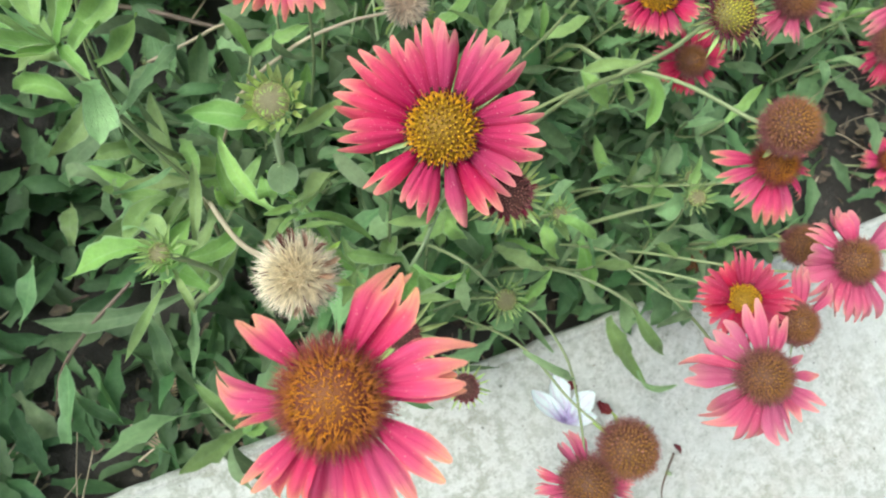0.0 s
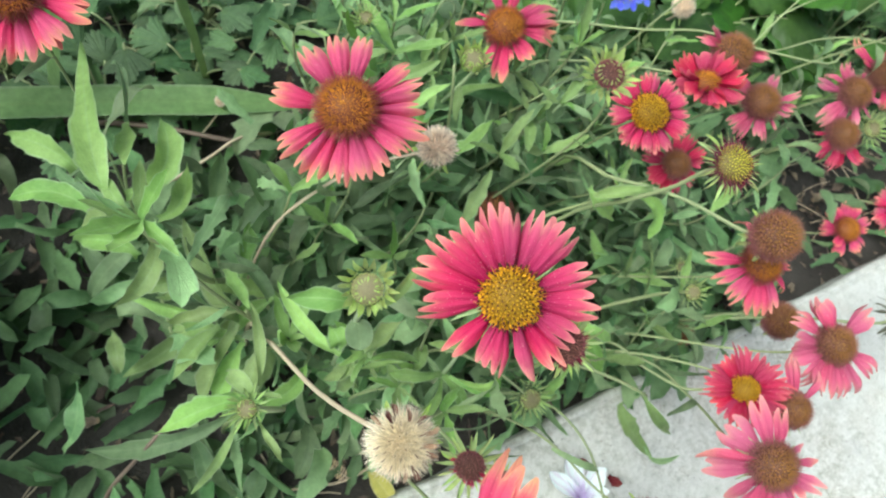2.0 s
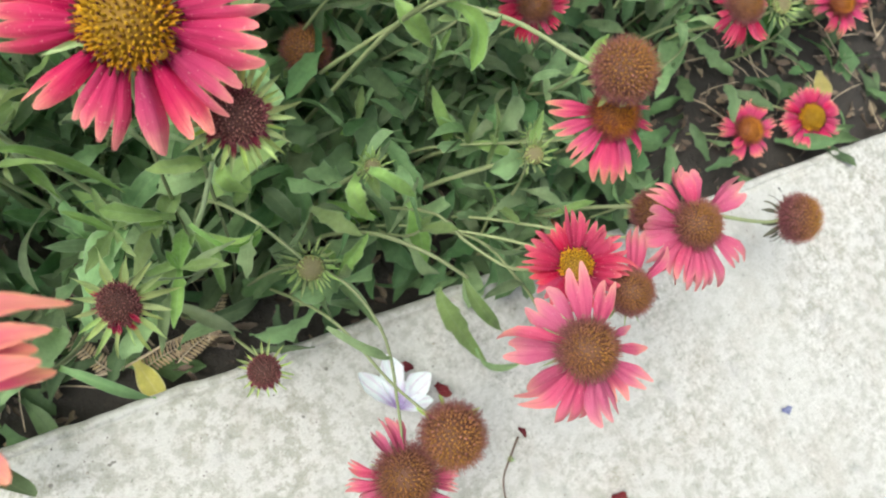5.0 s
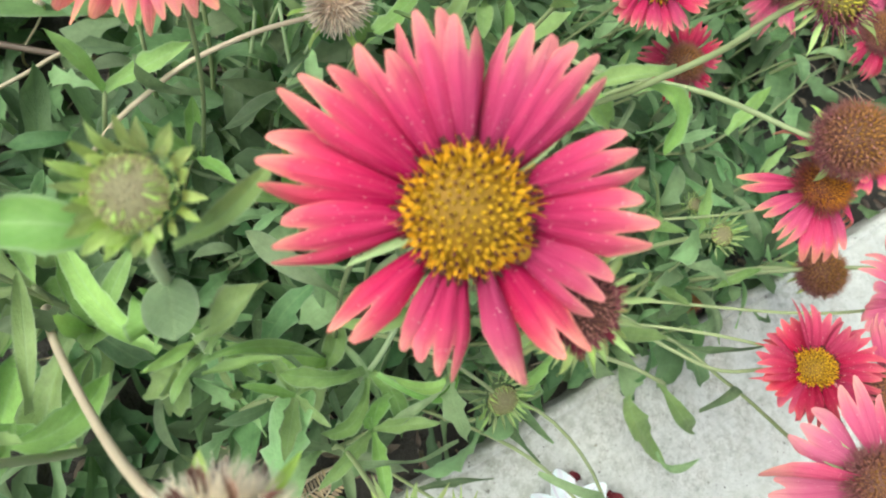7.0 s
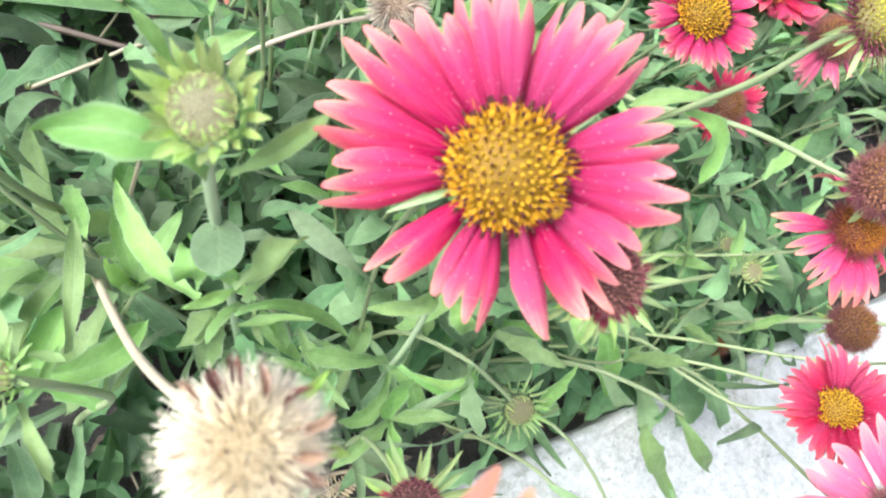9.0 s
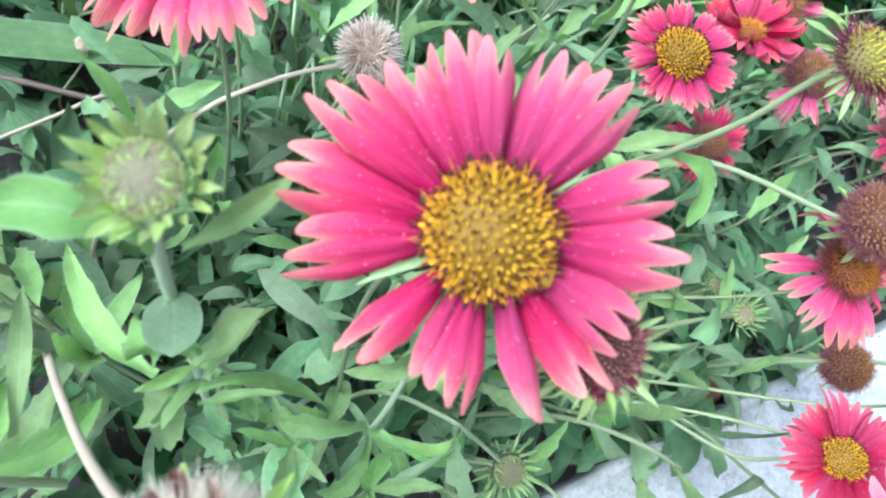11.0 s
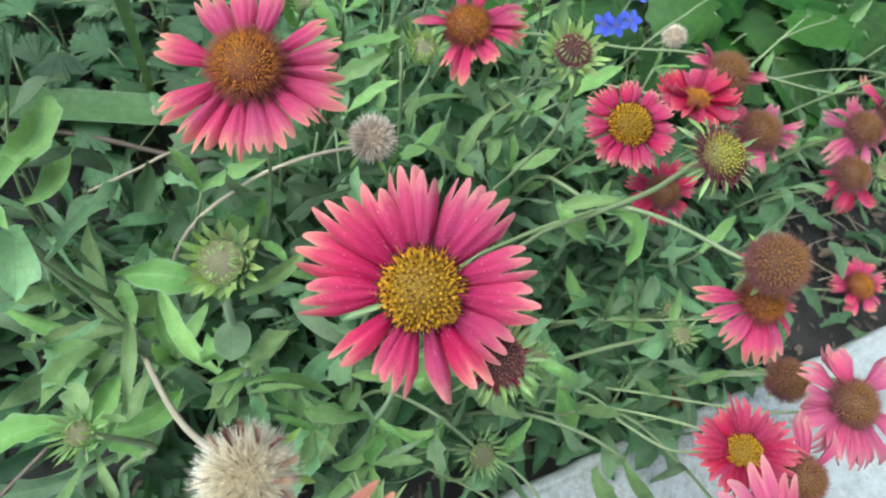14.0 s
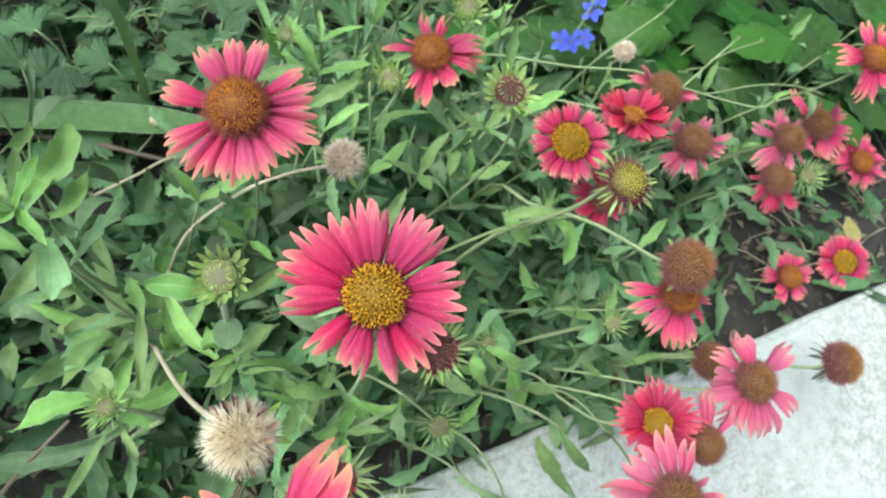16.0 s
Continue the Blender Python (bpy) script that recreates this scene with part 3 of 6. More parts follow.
def fringe(rng, verts, faces, uvs, cols=5):
    """Fine hairs along both edges of a leaf."""
    verts, faces, uvs = [Vector(v) for v in verts], list(faces), list(uvs)
    rows = len(verts) // cols
    for _ in range(170):
        i, side = rng.randrange(1, rows - 1), rng.choice((0, cols - 1))
        a, b = verts[i * cols + side], verts[(i + 1) * cols + side]
        p = a.lerp(b, rng.random())
        d = (b - a).normalized() * 0.0016
        o = (p - verts[i * cols + cols // 2]).normalized() + Vector((rng.gauss(0, 0.4), rng.gauss(0, 0.4), rng.gauss(0, 0.6)))
        k = len(verts)
        verts += [p - d, p + d, p + o * rng.uniform(0.010, 0.024)]
        uvs += [(0.5, 0.9)] * 3
        faces.append((k, k + 1, k + 2))
    return verts, faces, uvs


LEAVES = {}


def leaf_mesh(style, k):
    """Leaves of length 1, eight shapes of each style."""
    key = (style, k)
    if key not in LEAVES:
        rng = random.Random(style + str(k))
        mat = {"young": LEAF_YOUNG, "yellow": LEAF_YELLOW, "near": LEAF_NEAR}.get(style, LEAF)
        if style == "plain":
            v = blade(rng, rng.uniform(0.068, 0.112), 0, 0, rng.uniform(-0.6, 2.0), rng.uniform(0.1, 0.45), rng.uniform(-1.2, 1.2), 0.034, 17, 0.36, rng.uniform(0.55, 0.70), rng.uniform(-0.45, 0.45))
        elif style == "toothed":
            v = blade(rng, rng.uniform(0.095, 0.145), rng.choice((2, 3, 4)), rng.uniform(0.3, 0.6), rng.uniform(-0.4, 1.3), rng.uniform(0.1, 0.4), rng.uniform(-0.9, 0.9), 0.030, 22, 0.34, rng.uniform(0.58, 0.72), rng.uniform(-0.30, 0.30))
        elif style == "near":
            v = blade(rng, rng.uniform(0.082, 0.108), rng.choice((0, 2, 2, 3)), 0.32, rng.uniform(0.0, 0.8), rng.uniform(0.2, 0.45), rng.uniform(-0.6, 0.6), 0.034, 22, 0.5, rng.uniform(0.5, 0.62), rng.uniform(-0.16, 0.16))
        elif style == "ribbon":
            v = blade(rng, rng.uniform(0.048, 0.070), rng.choice((0, 0, 2)), 0.3, rng.uniform(-1.2, 2.2), rng.uniform(0.1, 0.5), rng.uniform(-1.6, 1.6), 0.022, 18, 0.6, rng.uniform(0.45, 0.6), rng.uniform(-0.5, 0.5))
        elif style == "pad":
            rows = [(i / 15, 0.44 * (1 - abs(2 * min(1.0, i / 15 + 0.04) - 1) ** 2.6) ** 0.55) for i in range(16)]
            v = ([(a, c * w, 0.10 * abs(c) * w + 0.03 * math.sin(7 * a + 2 * c)) for a, w in rows for c in (-1, -0.5, 0, 0.5, 1)], grid_faces(16, 5), [(a, c / 2 + 0.5) for a, _ in rows for c in (-1, -0.5, 0, 0.5, 1)])
        elif style == "yellow":
            v = blade(rng, 0.16, 0, 0, 0.1, 0.2, 0.1, 0.02, 14, 0.4, 0.5)
        else:
            v = blade(rng, rng.uniform(0.085, 0.12), rng.choice((0, 2, 3)), 0.3, rng.uniform(-0.6, 0.5), rng.uniform(0.2, 0.5), rng.uniform(-0.4, 0.4), 0.02, 14, 0.5, 0.5)
        if style in ("near", "young"):
            v = fringe(rng, *v)
        LEAVES[key] = mesh_from("leaf", *v[:2], mat, v[2])
    return LEAVES[key]


def leaf_pose(at, azimuth, rise, length, roll=0.0, scale_w=1.0):
    """Pose of a leaf that starts at a place, points to azimuth and rises by rise (degrees)."""
    return Matrix.Translation(at) @ pose(0, 0, 0, 0, 0, azimuth) @ pose(0, 0, 0, 0, -rise, 0) @ pose(0, 0, 0, roll) @ Matrix.Diagonal((length, length * scale_w, length, 1))


def add_leaves(thing, points, count, rng, length, share=0.35, styles=("plain", "toothed"), low=0.1, rise=(5, 55), thin=1.0):
    """Leaves up a stem, set alternately; points run from the head or tip down to the ground."""
    n = len(points)
    az = rng.uniform(0, 360)
    inv = Matrix.Translation(-thing.location)
    for i in range(count):
        f = low + (1 - low) * (i + rng.uniform(0, 0.6)) / count
        p = Vector(points[min(n - 1, int(f * (n - 1)))])
        az += 137 + rng.uniform(-25, 25)
        ln = length * (0.55 + 0.75 * f) * rng.uniform(0.8, 1.2)
        st = styles[0] if rng.random() > share else styles[-1]
        st = "ribbon" if rng.random() < 0.32 else st
        m = leaf_pose(p, az, rng.uniform(*rise), ln, rng.uniform(-45, 45), thin * rng.uniform(0.85, 1.2))
        part("leaf", leaf_mesh(st, rng.randrange(8)), thing, inv @ m)


def head_stem(at, m, base, sink, rng, via=()):
    """Points of the stem from under a head to the ground."""
    n = m.to_3x3() @ Vector((0, 0, 1))
    top = Vector(at) - n * sink
    base = Vector(base)
    if via:
        return smooth_line([top, *via, base], 22)
    d = (top - base).length
    side = Vector((rng.uniform(-0.14, 0.14), rng.uniform(-0.14, 0.14), rng.uniform(-0.05, 0.08))) * d
    return bezier(top, top - n * d * 0.32 + side, base + Vector((rng.uniform(-0.01, 0.01), rng.uniform(-0.01, 0.01), d * 0.45)), base, 16)


SOIL_Z = -0.03


def empty_thing(name, at, label, category, group):
    ob = new(name)
    ob.empty_display_size = 0.02
    ob.location = at
    tagged(ob, label, category, group)
    return ob


def ground_under(at, lean):
    return Vector((at[0] + lean[0], max(0.012, at[1] + lean[1]), SOIL_Z + 0.004))


def flower(seed, at, radius, disc, kind, petal_mat, style, label, tilt=(0, 0), angles=None, count=18, lift=12.0, base=None, lean=(-0.02, 0.03),
           leaves=3, via=(), hairs=0, gaps=0.0, up=0.35, stem_r=0.00075, name="blanket_flower", group="blanket flowers", bracts=11, wide_by=1.0, stem_mat=None, rays=()):
    """A blanket flower: disc, ray petals, green bracts, stem and stem leaves."""
    rng = random.Random(seed)
    m = head_pose(at, tilt, up)
    base = ground_under(at, lean) if base is None else Vector(base)
    thing = empty_thing(name, base, label, "flower", group)
    inv = Matrix.Translation(-base)
    head = inv @ m
    part("disc", disc_for(kind, seed % 2), thing, head @ Matrix.Translation((0, 0, -0.10 * disc)) @ pose(0, 0, 0, 0, 0, rng.uniform(0, 360)) @ Matrix.Diagonal((disc, disc, disc, 1)))
    if angles is None:
        angles = [360 * (i + rng.uniform(-0.22, 0.22)) / count for i in range(count) if rng.random() >= gaps]
    if rays:
        angles = [q[0] for q in rays]
    for i, a in enumerate(angles):
        reach, broad, lobes = rays[i][1:] if rays else (1.0, 1.0, 3)
        ln = (radius - disc * 0.72) * (rng.uniform(0.92, 1.06) if style == "fresh" else rng.uniform(0.78, 1.10))
        ln *= 0.62 if style == "none" else 1.0
        ln = (radius * reach - disc * 0.72) * rng.uniform(0.97, 1.03) if rays else ln
        li = lift + rng.uniform(-9, 9) * (0.5 if style in ("fresh", "open") else 2.4)
        wide = min(1.35, 14.2 * radius / (max(len(angles), 11) * ln)) * {"fresh": 0.73, "open": 0.73, "aged": 0.76}.get(style, 0.7) * wide_by * broad * rng.uniform(0.92, 1.08)
        pm = head @ pose(0, 0, 0, 0, 0, a) @ Matrix.Translation((disc * 0.74, 0, -disc * 0.12 + (i * 2 % 3) * 0.0007)) @ pose(0, 0, 0, rng.uniform(-13, 13) * (1 if style in ("fresh", "open") else 2.2), -li, 0)
        part("petal", petal_mesh(style, rng.randrange(6), petal_mat, lobes), thing, pm @ Matrix.Diagonal((ln, ln * wide, ln, 1)))
    for i in range(bracts):
        a = 360 * (i + rng.uniform(-0.3, 0.3)) / bracts
        ln = radius * {"open": 0.48, "fresh": 0.45}.get(style, 0.36) * rng.uniform(0.8, 1.15) if style != "none" else radius * rng.uniform(1.0, 1.4) - disc * 0.5
        bare = style == "none"
        bm_ = head @ pose(0, 0, 0, 0, 0, a) @ Matrix.Translation((disc * 0.5, 0, -disc * (0.3 if bare else 0.42))) @ pose(0, 0, 0, rng.uniform(-15, 15), rng.uniform(-16, 6) if bare else rng.uniform(-2, 12), 0)
        part("bract", bract_mesh(("reflex" if i % 2 else "sage") if bare else "pale", rng.randrange(5)), thing, bm_ @ Matrix.Diagonal((ln, ln * (0.55 if bare else 0.42), ln, 1)))
    pts = [p - base for p in head_stem(at, m, base, disc * 0.35, rng, via)]
    part("stem", stem_mesh(pts, stem_r, stem_r * 1.35, stem_mat or STEM, hairs, rng), thing)
    if leaves:
        add_leaves(thing, [p + base for p in pts], leaves, rng, 0.045, 0.3, low=0.35)
    return thing


def bud(seed, at, radius, disc, label, kind="green", tilt=(0, 0), base=None, lean=(-0.02, 0.02), via=(), count=42, leaves=4, hairs=0, up=0.35, rises=(90, 64, 40), stem_mat=None, name="flower_bud", curl=True, low=0.3, stem_r=0.0012, broad=False):
    """A closed or half-open head: disc in a collar of pointed, curling bracts."""
    rng = random.Random(seed)
    m = head_pose(at, tilt, up)
    base = ground_under(at, lean) if base is None else Vector(base)
    thing = empty_thing(name, base, label, "flower bud", "flower buds")
    head = Matrix.Translation(-base) @ m
    part("disc", disc_for(kind, seed % 2), thing, head @ pose(0, 0, 0, 0, 0, rng.uniform(0, 360)) @ Matrix.Diagonal((disc, disc, disc, 1)))
    for i in range(count):
        ring = i % 3
        a = 360 * (i + rng.uniform(-0.3, 0.3)) / count
        ln = (radius - disc * 0.55) * (0.50, 0.72, 0.84)[ring] * rng.uniform(0.85, 1.15)
        rise = rises[ring] + rng.uniform(-16, 16)
        bm_ = head @ pose(0, 0, 0, 0, 0, a) @ Matrix.Translation((disc * (0.98, 1.14, 1.22)[ring], 0, -disc * (0.1, 0.3, 0.5)[ring])) @ pose(0, 0, 0, rng.uniform(-15, 15), -rise, 0)
        st = "sage" if not broad and (i % 4 or ring) else "curl" if curl and ring == 0 else ("flat" if rng.random() < 0.6 else "reflex")
        part("bract", bract_mesh(st, rng.randrange(5)), thing, bm_ @ Matrix.Diagonal((ln, ln * ((1.1, 1.4, 1.3)[ring] if broad else (0.75, 0.65, 0.6)[ring]), ln, 1)))
    pts = [p - base for p in head_stem(at, m, base, disc * 0.45, rng, via)]
    part("stem", stem_mesh(pts, stem_r, stem_r * 1.4, stem_mat or STEM, hairs, rng), thing)
    if leaves:
        add_leaves(thing, [p + base for p in pts], leaves, rng, 0.042, 0.3, ("young", "toothed"), low=low)
    return thing


def ball(seed, at, disc, label, kind="ball", tilt=(0, 0), base=None, lean=(-0.03, 0.03), via=(), rests=7, up=0.35, name="seed_head", stem_mat=None, stem_r=0.0011, squash=0.9, leaves=0, rest="reflex", scraps=()):
    """A round head whose petals have dropped, with withered bracts behind it."""
    rng = random.Random(seed)
    m = head_pose(at, tilt, up)
    base = ground_under(at, lean) if base is None else Vector(base)
    thing = empty_thing(name, base, label, "seed head", "seed heads")
    head = Matrix.Translation(-base) @ m
    part("disc", disc_for(kind, seed % 2), thing, head @ pose(0, 0, 0, 0, 0, rng.uniform(0, 360)) @ Matrix.Diagonal((disc, disc, disc * squash, 1)))
    for i in range(rests):
        a = 360 * (i + rng.uniform(-0.3, 0.3)) / rests
        ln = disc * rng.uniform(0.75, 1.05)
        bm_ = head @ pose(0, 0, 0, 0, 0, a) @ Matrix.Translation((disc * 0.45, 0, -disc * 0.62)) @ pose(0, 0, 0, rng.uniform(-30, 30), rng.uniform(5, 45), 0)
        part("bract", bract_mesh(rest, rng.randrange(5)), thing, bm_ @ Matrix.Diagonal((ln, ln, ln, 1)))
    for a in scraps:
        ln = disc * rng.uniform(0.32, 0.55)
        sm = head @ pose(0, 0, 0, 0, 0, a + rng.uniform(-8, 8)) @ Matrix.Translation((disc * rng.uniform(0.55, 0.72), 0, disc * rng.uniform(0.0, 0.35))) @ pose(0, 0, 0, rng.uniform(-60, 60), -rng.uniform(10, 60), 0)
        part("petal", petal_mesh("withered", rng.randrange(6), PETAL_TAN if rng.random() < 0.5 else PETAL_BROWN), thing, sm @ Matrix.Diagonal((ln, ln * 0.9, ln, 1)))
    pts = [p - base for p in head_stem(at, m, base, disc * 0.6, rng, via)]
    part("stem", stem_mesh(pts, stem_r, stem_r * 1.35, stem_mat or STEM, 0, rng), thing)
    if leaves:
        add_leaves(thing, [p + base for p in pts], leaves, rng, 0.045, 0.3, low=0.35)
    return thing


def shoot(seed, base, tip, count, length, label, young=True, share=0.4, name="leafy_shoot", stem_mat=None, hairs=0, low=0.02, rise=(5, 60), top=5, thin=1.0):
    """A leafy shoot of the flower clump: a stem with alternate leaves and a tuft of young ones at its tip."""
    rng = random.Random(seed)
    base, tip = Vector(base), Vector(tip)
    thing = empty_thing(name, base, label, "plant shoot", "leafy shoots")
    d = (tip - base).length
    side = Vector((rng.uniform(-0.2, 0.2), rng.uniform(-0.2, 0.2), 0)) * d
    pts = bezier(tip, tip - Vector((0, 0, 0.3 * d)) + side * 0.5, base + Vector((0, 0, 0.3 * d)) + side, base, 12)
    part("stem", stem_mesh([p - base for p in pts], 0.0008, 0.0014, stem_mat or STEM, hairs, rng, 6), thing)
    add_leaves(thing, pts, count, rng, length, share, low=low, rise=rise, thin=thin)
    if young:
        inv = Matrix.Translation(-base)
        az = rng.uniform(0, 360)
        for i in range(top):
            az += 137
            m = leaf_pose(pts[0], az, rng.uniform(25, 75), length * rng.uniform(0.4, 0.8), rng.uniform(-20, 20))
            part("leaf", leaf_mesh("young", rng.randrange(8)), thing, inv @ m)
    return thing


# ---- setting ----
def height_noise(x, y):
    """Clods, and a hollow added behind the tall shoots to make that gap darker."""
    return -0.075 * math.exp(-((x + 0.345) ** 2 + (y - 0.195) ** 2) / 0.0045) + 0.006 * noise.noise((x * 14, y * 14, 0.3)) + 0.003 * noise.noise((x * 45, y * 45, 1.7))


def build_ground():
    """One sheet of soil, fine near the bed and reaching to the horizon."""
    fine = np.linspace(-0.8, 1.2, 101)
    far = [1.6, 2.5, 5, 12, 40, 150, 600, 2500]
    xs = np.array([-f for f in reversed(far)] + list(fine) + far)
    ys = xs.copy()
    verts = []
    for x in xs:
        for y in ys:
            near = abs(x) < 1.3 and abs(y) < 1.3
            z = SOIL_Z + (height_noise(x, y) + 0.012 * max(0.0, noise.noise((x * 4, y * 4, 5.0))) if near and y > 0.01 else -0.01)
            verts.append((x, y, z))
    n = len(xs)
    me = mesh_from("ground", verts, [(i * n + j, (i + 1) * n + j, (i + 1) * n + j + 1, i * n + j + 1) for i in range(n - 1) for j in range(n - 1)], SOIL)
    tagged(new("ground", me), "dark brown soil strewn with dry plant litter", "ground", kind="structure")


def build_kerb():
    """The concrete kerb along the bed, its arris chipped and rounded."""
    L0, L1, wide, deep = -2.5, 3.5, 0.42, 0.14
    nx = 1200
    prof = [(0.0, -deep), (0.0, -0.006), (-0.0012, -0.0015), (-0.004, 0.0004), (-0.0062, 0.0004), (-0.0068, -0.0012), (-0.0074, 0.0), (-0.012, 0.0)] + [(-0.012 - (wide - 0.024) * i / 14, 0.0) for i in range(1, 15)] + [(-wide + 0.004, -0.001), (-wide, -0.006), (-wide, -deep)]
    verts, uvs = [], []
    for i in range(nx):
        x = L0 + (L1 - L0) * i / (nx - 1)
        x = x if 8 <= i < nx - 8 else x + (i - 8) * 3.0 if i < 8 else x + (i - nx + 9) * 3.0
        for j, (y, z) in enumerate(prof):
            ny = 0.0022 * noise.noise((x * 18, 0.0, 3.1)) + 0.0010 * noise.noise((x * 75, 1.0, 4.0)) if j < 8 else 0.0
            chip = max(0.0, noise.noise((x * 40, j * 0.4, 8.0)) - 0.35) * 0.006 if 1 <= j <= 3 else 0.0
            nz = 0.0010 * noise.noise((x * 22, y * 22, 0.0)) if 3 <= j < len(prof) - 3 else 0.0
            verts.append((x, y + ny - chip, z + nz - chip * 0.8))
            uvs.append((x, y))
    n = len(prof)
    faces = [(i * n + j, i * n + j + 1, (i + 1) * n + j + 1, (i + 1) * n + j) for i in range(nx - 1) for j in range(n - 1)]
    faces += [tuple(range(n)), tuple(reversed(range((nx - 1) * n, nx * n)))]
    me = mesh_from("kerb", verts, faces, CONCRETE, uvs)
    tagged(new("kerb", me), "weathered pale grey concrete kerb with lichen specks", "kerb", kind="structure")


build_ground()
build_kerb()

# ---- the flowers over the bed ----
open_flower = flower(11, (-0.146, 0.061, 0.257), 0.0358, 0.0112, "full", PETAL, "open", "fully open pink blanket flower with orange petal tips and yellow disc", lift=4, leaves=2, hairs=120, lean=(0.012, 0.012), up=0.12, tilt=(0, -4),
       rays=[(17, 0.97, 1.0, 3), (-8, 1.02, 1.1, 3), (45, 1.04, 1.1, 3), (68, 1.0, 1.0, 3), (86, 0.99, 0.75, 2), (101, 1.05, 1.0, 3), (119, 0.97, 0.95, 2), (138, 1.10, 1.15, 3), (162, 1.09, 1.1, 3), (188, 1.07, 1.1, 3), (222, 0.95, 0.95, 2),
             (242, 0.82, 0.8, 1), (257, 0.90, 1.0, 3), (286, 0.93, 0.9, 1), (305, 0.92, 1.0, 2), (324, 0.92, 1.0, 3)], wide_by=1.05)
fleck_m = Matrix.Translation(-open_flower.location) @ head_pose((-0.146, 0.061, 0.257), (0, -4), 0.12) @ pose(0, 0, 0, 0, 0, -41) @ Matrix.Translation((0.0124, 0, 0.0016))
part("floret", disc_for("full", 1), open_flower, fleck_m @ Matrix.Diagonal((0.0010, 0.0014, 0.0012, 1)), "bright yellow floret that fell on a petal")
flower(12, (-0.166, 0.171, 0.230), 0.0370, 0.0134, "aged", PETAL_RED, "fresh", "open coral pink blanket flower with a bristly red-brown disc",
       rays=[(168, 1.0, 1.05, 3), (125, 0.98, 1.1, 3), (98, 1.0, 1.1, 3), (77, 1.0, 0.95, 3), (37, 1.0, 1.0, 3), (18, 1.03, 1.05, 3), (1, 0.96, 0.8, 2), (-15, 1.04, 1.05, 3), (-36, 0.95, 1.0, 3), (-58, 0.94, 0.95, 2), (-78, 0.98, 1.0, 3), (-98, 1.0, 1.0, 3), (-116, 1.0, 0.95, 2), (-131, 1.0, 0.9, 2), (-150, 1.02, 1.05, 3)], lift=4, lean=(0.01, 0.02), hairs=60, wide_by=0.80)
flower(13, (-0.2075, -0.0125, 0.285), 0.0350, 0.0132, "aged", PETAL_RED, "aged", "ageing coral blanket flower with gaps between petals and a rust-brown disc", wide_by=1.12,
       rays=[(141, 0.86, 0.9, 2), (71, 1.0, 0.75, 2), (56, 1.0, 0.95, 2), (23, 1.02, 1.05, 3), (8, 0.90, 0.9, 2), (-26, 1.02, 0.9, 2), (-48, 1.0, 0.8, 2), (-70, 1.0, 0.85, 2), (-91, 1.0, 0.9, 2), (-112, 0.98, 0.9, 3), (-130, 0.92, 0.8, 2), (182, 0.95, 0.9, 2), (195, 0.72, 0.7, 2)], lift=6, base=(-0.19, 0.035, SOIL_Z + 0.004), leaves=2)
flower(14, (-0.013, -0.061, 0.167), 0.0350, 0.0126, "spent", PETAL_OLD, "aged", "faded pink blanket flower hanging out over the concrete kerb",
       rays=[(135, 0.96, 0.95, 3), (98, 1.02, 0.75, 2), (66, 0.95, 0.85, 2), (28, 0.66, 0.5, 1), (4, 0.82, 0.5, 1), (-28, 0.84, 0.75, 2), (-48, 0.88, 0.8, 2), (-66, 0.98, 0.85, 3), (-92, 1.06, 0.9, 3), (-106, 0.98, 0.7, 2), (-132, 1.0, 0.7, 2), (-143, 0.96, 0.6, 1), (-174, 1.04, 0.75, 2), (167, 1.04, 0.55, 1)], lift=-10, wide_by=1.5, base=(-0.03, 0.06, SOIL_Z + 0.004), via=[(-0.010, -0.051, 0.140), (0.004, -0.020, 0.100), (-0.002, 0.018, 0.070)])
flower(15, (0.092, -0.027, 0.136), 0.0355, 0.0128, "spent", PETAL_OLD, "aged", "faded pink blanket flower with a brown disc over the kerb",
       angles=[136, 116, 104, 45, -34, -70, -84, -104, -116, -128, 178, -166], lift=-4, wide_by=1.25, base=(0.01, 0.05, SOIL_Z + 0.004))
flower(16, (0.062, 0.037, 0.150), 0.0300, 0.0118, "aged", PETAL_RED, "aged", "half-bare coral blanket flower below a bristly seed head",
       rays=[(170, 1.15, 1.2, 2), (-162, 1.1, 1.1, 2), (-132, 1.05, 1.3, 3), (-96, 1.15, 1.3, 3), (-74, 1.1, 1.1, 3), (-32, 1.0, 1.1, 3), (-6, 1.0, 0.7, 2), (20, 0.9, 0.6, 2), (98, 1.2, 0.8, 2)], wide_by=0.78, lift=-12, lean=(-0.06, 0.06))
flower(17, (0.037, 0.150, 0.159), 0.0275, 0.0114, "full", PETAL, "fresh", "small fully open pink blanket flower with yellow disc", count=19, lift=4)
flower(18, (0.014, -0.025, 0.140), 0.0262, 0.0082, "full", PETAL_CRIMSON, "aged", "cupped red blanket flower behind a larger one", count=16, wide_by=1.25, lift=20, tilt=(-14, 16), base=(-0.045, 0.08, SOIL_Z + 0.004), via=[(0.010, -0.020, 0.122), (-0.001, -0.012, 0.105), (-0.013, 0.009, 0.095), (-0.022, 0.036, 0.078)], leaves=0)
flower(19, (0.370, 0.032, 0.002), 0.0285, 0.0108, "full", PETAL, "fresh", "small pink blanket flower low at the kerb edge", count=18, lift=2, lean=(-0.02, 0.03), leaves=2)
flower(20, (0.294, 0.037, 0.006), 0.0275, 0.0112, "aged", PETAL_RED, "aged", "small faded pink blanket flower low by the kerb", count=13, lift=6, lean=(-0.03, 0.02), leaves=2)
